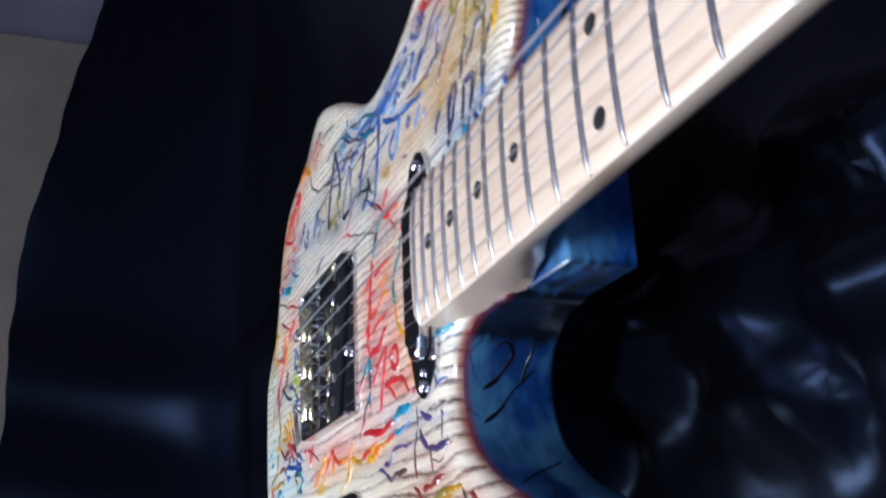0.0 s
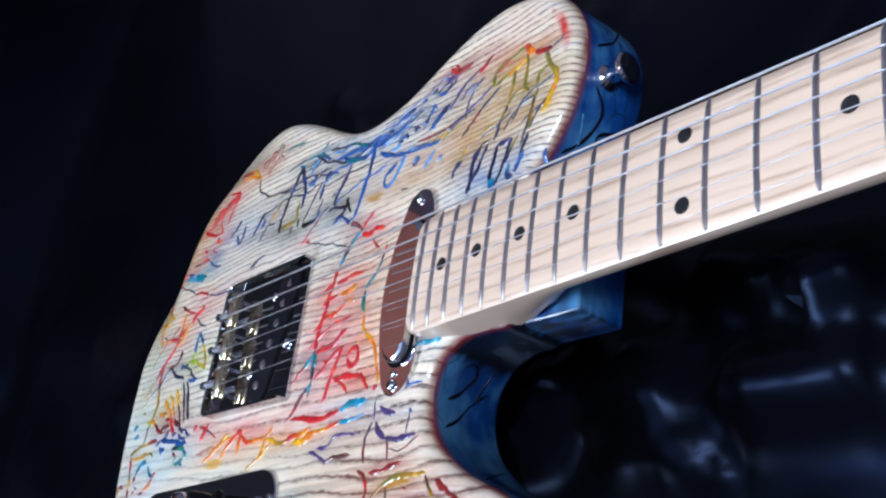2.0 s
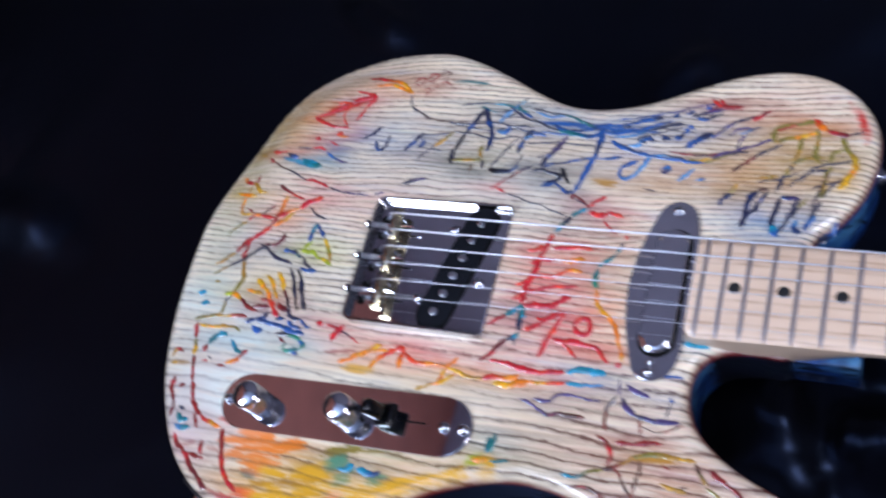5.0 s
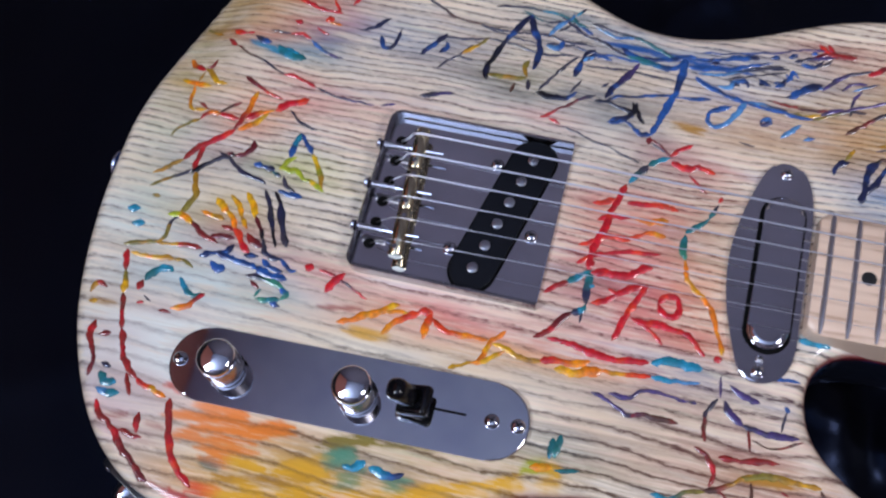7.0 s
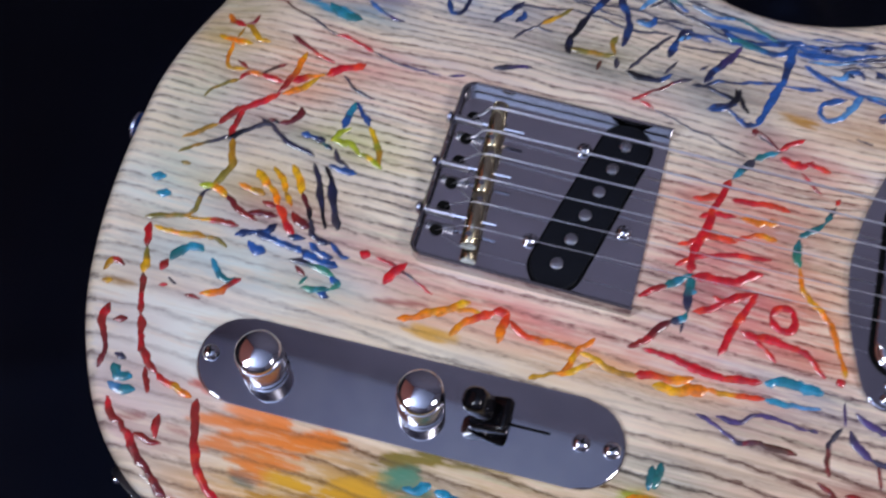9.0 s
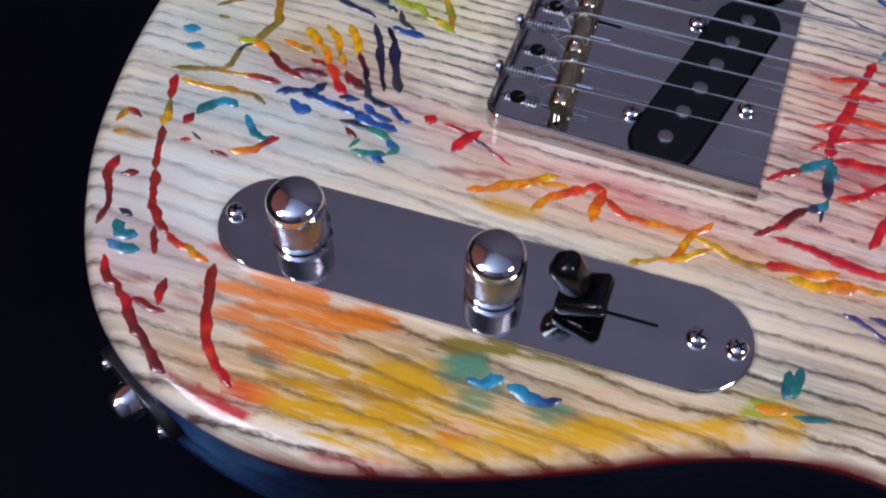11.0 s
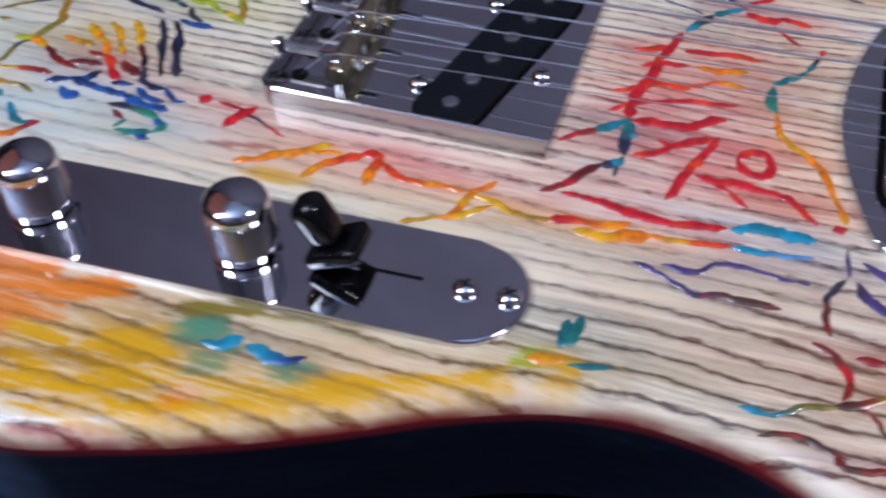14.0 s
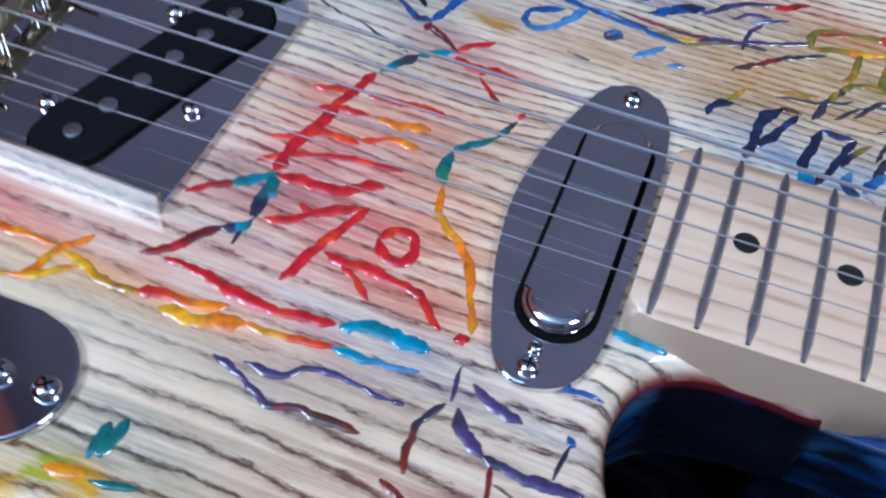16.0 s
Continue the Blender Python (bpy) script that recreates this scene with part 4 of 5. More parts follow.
stroke("red", 2.8, (73, -52), (81, -52), (90, -54), (101, -55), (117, -53))
stroke("cyan", 4, (118, -53), (125, -51), (131, -51), (139, -51))
stroke("cyan", 1.9, (123, -49), (126, -52))
stroke("cyan lightblue", 2.1, (119, -59), (128, -59), (139, -57))
stroke("yellow orange", 3, (79, -65), (88, -64), (99, -61))
stroke("orange orangered", 2.2, (98, -61), (109, -60), (119, -59))
stroke("purple", 1.7, (103, -70), (111, -70), (116, -66), (123, -65), (129, -66), (136, -66))
stroke("slate purple", 3.2, (136, -66), (139, -66))
stroke("purple brown", 1.9, (96, -71), (104, -74), (112, -77), (120, -76), (133, -76))
stroke("teal green", 2.8, (88, -92), (87, -98), (87, -102))
stroke("red rust", 2.2, (67, -32), (72, -28), (77, -24))
stroke("teal", 2.4, (75, -25), (80, -22), (85, -17))
stroke("maroon teal", 3.4, (84, -24), (88, -24))
stroke("rust maroon", 2.5, (67, -53), (73, -49), (76, -43), (81, -38))
stroke("slate teal", 2.8, (80, -39), (85, -36), (86, -33))
stroke("slate", 2, (85, -37), (85, -42))
stroke("teal slate", 3, (83, -18), (85, -21), (85, -27), (86, -33))
stroke("red", 3.2, (92, 28), (90, 20), (88, 13), (87, 5), (85, -3), (84, -11), (84, -17))
stroke("teal slate", 3, (93, 29), (96, 34), (100, 40))
stroke("teal cyan", 3.2, (100, 40), (104, 43), (109, 46))
stroke("red", 2.5, (109, 47), (113, 51), (118, 55))
stroke("red", 3.8, (110, 44), (116, 42), (121, 43))
stroke("red orangered", 2.5, (120, 44), (125, 44), (130, 42))
stroke("maroon", 1.2, (99, 54), (104, 51), (110, 46))
stroke("red rust", 1.2, (119, 39), (123, 35), (128, 31))
stroke("red", 2.2, (134, 28), (135, 31))
stroke("slate teal", 2.1, (134, 27), (131, 19))
stroke("teal", 2.5, (131, 19), (126, 14), (122, 10))
stroke("teal green", 2.7, (122, 9), (122, 2), (124, -3))
stroke("orange", 2, (124, -3), (126, -11), (130, -16), (136, -21), (140, -27), (143, -35), (146, -43))
stroke("rust", 3.6, (143, -46), (146, -44))
stroke("red", 2.8, (79, 16), (84, 17), (89, 20))
stroke("red orangered", 2.5, (94, 19), (101, 20), (109, 21), (117, 20))
stroke("red", 2.4, (83, 8), (87, 10), (97, 12))
stroke("orange", 3.3, (99, 12), (106, 12), (114, 14))
stroke("red orangered", 2.4, (77, -6), (83, -3), (90, 1), (99, 1))
stroke("orangered orange", 2.4, (98, 2), (106, 6), (114, 6))
stroke("red", 1.9, (78, -15), (86, -9), (95, -6), (106, -4), (113, -3))
stroke("red", 3.4, (85, -18), (92, -17), (101, -16), (108, -11), (111, -10))
stroke("red", 2.6, (88, -32), (94, -29), (101, -23), (109, -19))
stroke("red", 3.2, (110, -18), (108, -24), (105, -32), (102, -41), (100, -47))
stroke("red", 2, (94, -24), (100, -26))
stroke("red", 2.6, (106, -35), (111, -36), (120, -36), (129, -37), (133, -38))
stroke("red", 2, (131, -37), (135, -41), (139, -45))
stroke("red", 1.7, (111, -37), (116, -40), (121, -44))
stroke("red", 2.5, (116, -26), (119, -22), (124, -22), (125, -27), (124, -30), (119, -30), (116, -26))
streak("rust", 1.4, (-29, -61), (-18, -59), (-7, -57))
streak("cyan", 2.4, (-104, 68), (-90, 65), (-78, 63))
streak("ochre", 2, (-129, -81), (-119, -80))
streak("yellow", 3, (-15, -68), (-3, -69), (8, -68))
stroke("rust", 3.0, (-123, -54), (-122, -59), (-120, -64))
stroke("olive ochre", 3.0, (-120, -64), (-118, -69), (-117, -75))
stroke("brown rust", 2.8, (-117, -75), (-114, -83), (-111, -91))
stroke("rust", 2.6, (-111, -91), (-107, -100), (-102, -107), (-96, -111))
stroke("orangered orange", 2.6, (-96, -111), (-91, -114), (-86, -115), (-80, -116))
stroke("teal cyan", 3.0, (-109, -67), (-107, -62), (-102, -59), (-98, -60))
stroke("cyan teal", 3.2, (-94, -62), (-89, -67), (-85, -69), (-82, -67))
stroke("orange rust", 2.6, (-93, -77), (-87, -75), (-84, -71), (-80, -67))
stroke("rust", 2.0, (-98, -79), (-92, -79))
stroke("rust", 3.0, (-111, -72), (-110, -67))
stroke("rust", 2.2, (-109, -78), (-106, -77))
stroke("rust maroon", 2.6, (-124, -90), (-124, -94), (-123, -99), (-119, -105), (-118, -111), (-118, -115))
stroke("maroon", 2.8, (-120, -96), (-115, -94))
stroke("teal cyan", 4.0, (-113, -112), (-109, -115), (-104, -115))
stroke("lightblue cyan", 2.8, (-112, -119), (-107, -120), (-101, -119))
stroke("slate", 2.4, (-114, -108), (-109, -109))
stroke("rust", 2.5, (-101, -110), (-99, -114), (-96, -119))
stroke("ochre rust", 2.4, (-132, -78), (-130, -73), (-125, -74))
stroke("ochre yellow", 2.6, (-131, -82), (-127, -81))
stroke("rust maroon", 2.6, (-110, -124), (-106, -129), (-100, -133), (-95, -137), (-90, -142), (-84, -146), (-79, -150), (-75, -152))
streak("rust", 2.4, (-75, -152), (-70, -153), (-63, -154))
streak("rust", 2.0, (-108, -129), (-100, -129), (-94, -126))
stroke("rust", 2.4, (-89, -125), (-88, -131), (-87, -134))
stroke("rust", 2.0, (-95, -134), (-89, -135), (-84, -135))
streak("rust", 2.4, (-84, -128), (-77, -129))
stroke("rust red", 2.6, (-78, -116), (-76, -123), (-73, -130), (-70, -137), (-65, -143), (-61, -147), (-56, -150))
streak("orangered orange", 4, (-56, -150), (-51, -150), (-46, -149))
streak("orangered orange", 3.4, (-81, -112), (-68, -111), (-57, -112))
streak("orange", 6, (-53, -115), (-45, -113), (-39, -113))
streak("orange", 3.4, (-69, -130), (-60, -125))
streak("orange", 6, (-61, -125), (-50, -124), (-39, -122), (-28, -117), (-20, -115))
streak("orange", 5, (-71, -132), (-60, -132), (-47, -129), (-37, -128), (-26, -126))
streak("orange yellow", 4, (-60, -135), (-49, -136), (-38, -136), (-26, -133))
streak("yellow", 3.6, (-46, -136), (-32, -136))
streak("yellow", 4, (-47, -146), (-41, -150), (-34, -149), (-24, -145))
streak("yellow", 3, (-41, -140), (-33, -143), (-27, -145))
streak("yellow", 4.4, (-23, -146), (-11, -142), (-4, -138))
streak("yellow", 7, (-22, -137), (-13, -132), (-4, -128))
streak("yellow", 4, (-33, -154), (-22, -153), (-9, -153), (0, -150))
streak("yellow orange", 5, (0, -150), (5, -144), (9, -142))
streak("orange", 5, (3, -143), (7, -140), (10, -141))
streak("yellow", 7, (6, -147), (16, -143), (20, -137))
streak("yellow", 8, (20, -143), (30, -138), (38, -133), (45, -127), (51, -122))
streak("yellow", 6, (11, -147), (28, -143), (45, -135))
streak("yellow", 6, (46, -135), (57, -126), (71, -117))
streak("yellow", 5, (56, -129), (71, -123), (76, -116))
streak("yellow", 5, (82, -117), (89, -113), (91, -118))
streak("lime yellow", 5, (76, -110), (82, -106), (88, -107))
streak("yellow", 4, (-30, -150), (-5, -149), (20, -141), (48, -129))
streak("yellow", 4, (-4, -153), (22, -146), (46, -137), (64, -128))
streak("yellow", 3.4, (-18, -141), (8, -137), (30, -132), (52, -124), (74, -117))
streak("ochre", 3.4, (-52, -143), (-30, -141), (-6, -134))
streak("orange", 3.4, (-74, -122), (-52, -119), (-34, -116))
streak("olive", 4, (20, -112), (34, -109), (55, -108))
streak("olive", 3, (-15, -122), (2, -116), (15, -112))
streak("green", 7, (-3, -126), (4, -122), (10, -122))
streak("green", 6, (4, -133), (11, -129))
streak("green", 5, (22, -130), (31, -127))
streak("teal", 3, (-55, -138), (-50, -139), (-45, -142))
streak("orange", 4, (-66, -115), (-57, -115))
streak("red", 3, (-68, -153), (-54, -156), (-42, -154))
streak("red", 2.4, (-30, -161), (-14, -157), (-3, -154))
stroke("cyan", 3.4, (3, -126), (8, -126), (12, -122))
stroke("cyan blue", 3.2, (14, -124), (19, -125), (24, -126), (29, -123))
stroke("teal", 2.8, (85, -94), (85, -99), (85, -103))


for wash in WASHES:
    stain(*wash)

# ---- the guitar ----
SCALE = 0.6477
fret_x = lambda n: SCALE * 2 ** (-n / 12)
BODY_DEPTH, EDGE, CONTOUR = 0.0455, 0.0080, 0.0125
guitar = tagged(new("electric_guitar"), "electric guitar, paint-scribbled pale ash body, blue sides, maple neck", "guitar")

# half of the outline after the other, tail first, in mm
TREBLE = [(-149, 0), (-148, -30), (-144, -60), (-136, -90), (-122, -118.5), (-105, -140), (-83, -155), (-55, -162.5), (-30, -163), (-8, -157), (15, -149), (40, -138),
          (62, -127), (82, -119), (98, -115.5), (114, -115), (132, -118), (152, -126), (170, -134), (187, -140), (206, -142.5)]
CUTAWAY = [(222, -140.5), (236, -134), (244.5, -125), (247, -114), (243, -104), (232, -97.5), (216, -91), (202, -83), (190, -72.5), (184, -61), (182.5, -49), (185.5, -39), (193, -31.5),
           (203, -28.6), (213, -28.2), (226, -28.2)]
BASS = [(230, -20), (231, 0), (231, 25), (233, 38), (244, 50), (253, 65), (258.5, 84), (259, 101), (254, 117), (243, 131.5), (227, 141.5), (208, 145.5), (193, 144.5), (176, 140.5), (158, 133.5), (140, 125.5),
        (122, 119.5), (101, 116.5), (80, 119), (59, 128), (39, 138.5), (17, 149), (-5, 156), (-27, 158), (-52, 157.5), (-75, 153), (-97, 144), (-116, 128.5), (-131, 104), (-140, 75), (-146, 43), (-148.5, 18)]
outline = spline(np.array(TREBLE + CUTAWAY + BASS) / 1000, 0.0022, True)
tangent = np.roll(outline, -1, 0) - np.roll(outline, 1, 0)
tangent /= np.linalg.norm(tangent, axis=1)[:, None]
outward = np.stack([tangent[:, 1], -tangent[:, 0]], -1)


dense = spline(outline, 0.0007, True)


def face_drop(x, y, rolled=False):
    """How far the face lies under its middle: the forearm contour, and the rolled edge if asked."""
    p = np.stack([np.atleast_1d(x), np.atleast_1d(y)], -1)
    ways = dense if rolled else outline[::4]
    d = np.full(len(p), 1.0)
    for w in ways:
        d = np.minimum(d, np.hypot(p[:, 0] - w[0], p[:, 1] - w[1]))
    turn = np.degrees(np.arctan2(p[:, 1], p[:, 0] - 0.03)) % 360
    where = smooth(100, 134, turn) * (1 - smooth(150, 178, turn))
    drop = CONTOUR * where * (1 - smooth(0.0, 0.036, d)) ** 1.1
    if rolled:
        u = np.clip(1 - d / EDGE, 0, 1)
        drop = drop + EDGE * (1 - np.sqrt(1 - u * u))
    return drop


def stain_field(points):
    """Colour and strength of the thinned paint at points of the face."""
    colour = np.zeros((len(points), 3))
    weight = np.zeros(len(points))
    clear = np.ones(len(points))
    halo = np.ones(len(points))
    for names, width, way in STROKES:
        path = spline(np.array(way) / 1000, 0.004)
        soft = names[0] in ("slate", "brown", "navy", "blue", "purple", "lightblue")
        spread, power = (0.0030, 0.36) if soft else (0.0028 + 0.0006 * width, 0.66)
        for j, p in enumerate(path[::2]):
            ink = np.array(INKS[names[min(len(names) - 1, int(len(names) * 2 * j / len(path)))]][:3])
            d = ((points[:, 0] - p[0]) / 4.2) ** 2 + (points[:, 1] - p[1]) ** 2
            w = power * np.exp(-d / spread ** 2) * 0.42
            near = w > 0.004
            colour[near] += w[near, None] * ink
            weight[near] += w[near]
            halo[near] *= 1 - w[near]
    clear *= 1 - 0.58 * (1 - halo)
    colour *= 0.4
    weight *= 0.4
    rng = random.Random(11)
    for names, width, way in STREAKS:
        # a broad streak is many fine runs side by side, each with its own ends
        knots = np.array(way, float) / 1000
        if width > 3:
            knots[0] += 0.3 * (knots[0] - knots[1])
            knots[-1] += 0.3 * (knots[-1] - knots[-2])
        whole = spline(knots, 0.002)
        runs = max(1, round(width / 2.0))
        for run in range(runs):
            aside = ((run + 0.5) / runs - 0.5) * width * 0.0013 + rng.uniform(-0.0004, 0.0004)
            first, last = int(len(whole) * rng.uniform(0.0, 0.3)), len(whole) - int(len(whole) * rng.uniform(0.0, 0.3))
            path = whole[first:last] if runs > 1 else whole
            fine, power = (0.0012 * rng.uniform(0.8, 1.4), rng.uniform(0.55, 0.95)) if runs > 1 else (0.00042 * width + 0.0004, 0.86)
            for j, p in enumerate(path):
                ink = np.array(INKS[names[min(len(names) - 1, int(len(names) * j / len(path)))]][:3])
                end = min(1.0, 0.35 + 4 * min(j, len(path) - 1 - j) / len(path))
                d = ((points[:, 0] - p[0]) / 2.6) ** 2 + (points[:, 1] - p[1] - aside) ** 2
                w = power * np.exp(-(d / (fine * end) ** 2) ** 2)
                near = w > 0.004
                colour[near] += 2.0 * w[near, None] * ink
                weight[near] += 2.0 * w[near]
                clear[near] *= 1 - w[near]
    for name, x, y, rx, ry, strength in STAINS:
        w = 1.2 * strength * np.exp(-((points[:, 0] - x / 1000) / (rx / 1000)) ** 2 - ((points[:, 1] - y / 1000) / (ry / 1000)) ** 2)
        colour += w[:, None] * np.array(INKS[name][:3])
        weight += w
        clear *= 1 - w
    colour /= np.maximum(weight, 1e-6)[:, None]
    edge = np.full(len(points), 1.0)
    for w in outline[::2]:
        edge = np.minimum(edge, np.hypot(points[:, 0] - w[0], points[:, 1] - w[1]))
    return colour, 0.96 * (1 - clear) * (0.3 + 0.7 * smooth(0.001, 0.007, edge))


def guitar_body():
    n = len(outline)
    verts, faces, mats = [], [], []
    rings = [(EDGE * (1 - math.sin(a)), -EDGE * (1 - math.cos(a))) for a in (math.pi / 2 * k / 7 for k in range(8))]
    under = 0.004
    rings += [(0.0, -EDGE - 0.0012), (0.0, -0.018), (0.0, -0.030), (0.0, -BODY_DEPTH + under)]
    rings += [(under * (1 - math.cos(a)), -BODY_DEPTH + under * (1 - math.sin(a))) for a in (math.pi / 2 * k / 3 for k in range(1, 4))]
    drop = face_drop(outline[:, 0], outline[:, 1])
    # the back is carved a little shallower round the neck joint
    carve = 0.0066 * smooth(0.190, 0.228, outline[:, 0]) * (1 - smooth(0.030, 0.050, np.abs(outline[:, 1])))
    for inset, z in rings:
        low = max(0.0, 1 + z / BODY_DEPTH)
        here = face_drop(*(outline - inset * outward).T) if z > -EDGE else drop * low
        verts += [(*(outline[k] - inset * outward[k]), z - here[k] + (carve[k] if z < -0.028 else 0.0)) for k in range(n)]
    for r in range(len(rings) - 1):
        for k in range(n):
            j = (k + 1) % n
            faces.append((r * n + k, (r + 1) * n + k, (r + 1) * n + j, r * n + j))
            mats.append(0 if r < 6 else 1)
    faces.append(tuple((len(rings) - 1) * n + k for k in reversed(range(n))))
    mats.append(1)
    # the flat of the face, finely divided to carry the stain
    rim = [Vector((verts[k][0], verts[k][1])) for k in range(n)]
    ring = np.array([(v.x, v.y) for v in rim])
    step = 0.0014
    gx, gy = np.meshgrid(np.arange(-0.15, 0.26, step), np.arange(-0.17, 0.17, step), indexing="ij")
    cand = np.stack([gx.ravel(), gy.ravel()], -1)
    inside = np.zeros(len(cand), bool)
    for k in range(n):
        (x0, y0), (x1, y1) = ring[k - 1], ring[k]
        cross = ((y0 > cand[:, 1]) != (y1 > cand[:, 1])) & (cand[:, 0] < (x1 - x0) * (cand[:, 1] - y0) / (y1 - y0 + 1e-12) + x0)
        inside ^= cross
    cand = cand[inside]
    close = np.min(np.stack([np.hypot(*(cand - ring[k]).T) for k in range(0, n, 1)]), 0)
    cand = cand[close > 0.0011]
    from mathutils.geometry import delaunay_2d_cdt
    cv, _, cf, origin, _, _ = delaunay_2d_cdt(rim + [Vector(p) for p in cand], [(k, (k + 1) % n) for k in range(n)], [], 1, 1e-7)
    index = {}
    for k, v in enumerate(cv):
        first = [o for o in origin[k] if o < n]
        if first:
            index[k] = first[0]
        else:
            index[k] = len(verts)
            verts.append((v.x, v.y, 0.0))
    for f in cf:
        a = [index[k] for k in f]
        if len(set(a)) == 3:
            faces.append(tuple(a))
            mats.append(0)
    flat = np.array(verts[len(rings) * n:])
    fall = face_drop(flat[:, 0], flat[:, 1])
    verts[len(rings) * n:] = [(x, y, -f) for (x, y, _), f in zip(flat.tolist(), fall.tolist())]
    # the heel, a step lower, under the end of the neck
    heel = box(0.195, 0.2605, -0.0262, 0.0310, -0.0387, -0.0125, 0.0012, 2)
    base = len(verts)
    heel.verts.index_update()
    verts += [tuple(v.co) for v in heel.verts]
    for f in heel.faces:
        faces.append(tuple(base + v.index for v in f.verts))
        mats.append(1)
    heel.free()
    me = bpy.data.meshes.new("body")
    me.from_pydata(verts, [], faces)
    me.materials.append(FACE)
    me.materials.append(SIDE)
    me.polygons.foreach_set("material_index", mats)
    me.polygons.foreach_set("use_smooth", [True] * len(faces))
    points = np.array(verts)[:, :2]
    rgb, alpha = stain_field(points)
    layer = me.color_attributes.new("stain", "FLOAT_COLOR", "POINT")
    layer.data.foreach_set("color", np.concatenate([rgb, alpha[:, None]], 1).astype(np.float32).ravel())
    red = np.zeros(len(verts))
    bare = smooth(62, 92, np.degrees(np.arctan2(outline[:, 1], outline[:, 0] - 0.03)) % 360) * (1 - smooth(228, 262, np.degrees(np.arctan2(outline[:, 1], outline[:, 0] - 0.03)) % 360))
    for r, amount in ((4, 0.15), (5, 0.75), (6, 1.0), (7, 0.75), (8, 0.0)):
        red[r * n:(r + 1) * n] = amount * (1 - 0.82 * bare)
    rim_layer = me.attributes.new("rim", "FLOAT", "POINT")
    rim_layer.data.foreach_set("value", red.astype(np.float32))
    me.set_sharp_from_angle(angle=radians(50))
    me.update()
    return mesh_object("body", me, guitar, "pale ash body with coloured paint scribbles and dark blue sides")


body = guitar_body()


def paint_stroke(colours, width, way, rng):
    """A raised ribbon of paint with blunt, uneven ends."""
    path = spline(np.array(way) / 1000, 0.0008)
    n = len(path)
    d = np.gradient(path, axis=0)
    d /= np.maximum(np.linalg.norm(d, axis=1), 1e-9)[:, None]
    side = np.stack([-d[:, 1], d[:, 0]], -1)
    t = np.linspace(0, 1, n)
    waver = lambda f, z: np.array([noise.noise((rng * 3.7 + f * p[0], f * p[1], z)) for p in path])
    path = path + side * (0.0009 * waver(110, 7.5) + 0.0005 * waver(420, 9.5))[:, None] * np.clip(np.minimum(t, 1 - t) * n / 8, 0, 1)[:, None]
    taper = np.clip(np.minimum(t, 1 - t) * n / 4.0 + 0.25, 0, 1)
    flow = 0.84 + 0.40 * waver(130, 0.5)
    half = [np.maximum(width / 1580 * (flow + 0.30 * waver(300, z) + 0.28 * waver(760, z)) * taper, 0.00024) for z in (3.5, 5.5)]
    lift = 0.00022 + 0.20 * (half[0] + half[1]) / 2
    drop = face_drop(path[:, 0], path[:, 1], True)
    inks = np.array([INKS[c][:3] for c in colours])
    if len(inks) > 1:
        at = t * (len(inks) - 1)
        low = np.minimum(at.astype(int), len(inks) - 2)
        mixed = inks[low] + (inks[low + 1] - inks[low]) * smooth(0.25, 0.75, at - low)[:, None]
    else:
        mixed = np.repeat(inks, n, 0)
    # wet in wet: the colour wanders to its neighbour, and thins
    kin = np.array([INKS[KIN[c]][:3] for c in colours])[np.minimum((t * len(colours)).astype(int), len(colours) - 1)]
    blend = smooth(0.05, 0.45, waver(190, 11.5))[:, None] * 0.75
    mixed = (mixed * (1 - blend) + kin * blend) * (1.0 + 0.35 * waver(300, 13.5))[:, None]
    offs = ((-1.0, 0.0), (-0.6, 0.8), (0.0, 1.0), (0.6, 0.8), (1.0, 0.0))
    verts, cols = [], []
    for k in range(n):
        for o, h in offs:
            p = path[k] + side[k] * half[0 if o < 0 else 1][k] * o
            verts.append((p[0], p[1], 0.00006 + lift[k] * h - drop[k]))
            cols += [*mixed[k], 1.0]
    faces = [(5 * k + j, 5 * k + 5 + j, 5 * k + 6 + j, 5 * k + 1 + j) for k in range(n - 1) for j in range(4)]
    faces += [(0, 1, 2, 3, 4), tuple(5 * (n - 1) + j for j in (4, 3, 2, 1, 0))]
    me = bpy.data.meshes.new("paint_stroke")
    me.from_pydata(verts, [], faces)
    me.polygons.foreach_set("use_smooth", [True] * len(faces))
    layer = me.color_attributes.new("paint", "FLOAT_COLOR", "POINT")
    layer.data.foreach_set("color", cols)
    return mesh_object("paint_stroke", me, body, colours[0] + " paint stroke", (INK,))


for number, (colours, width, way) in enumerate(STROKES):
    paint_stroke(colours, width, way, number)


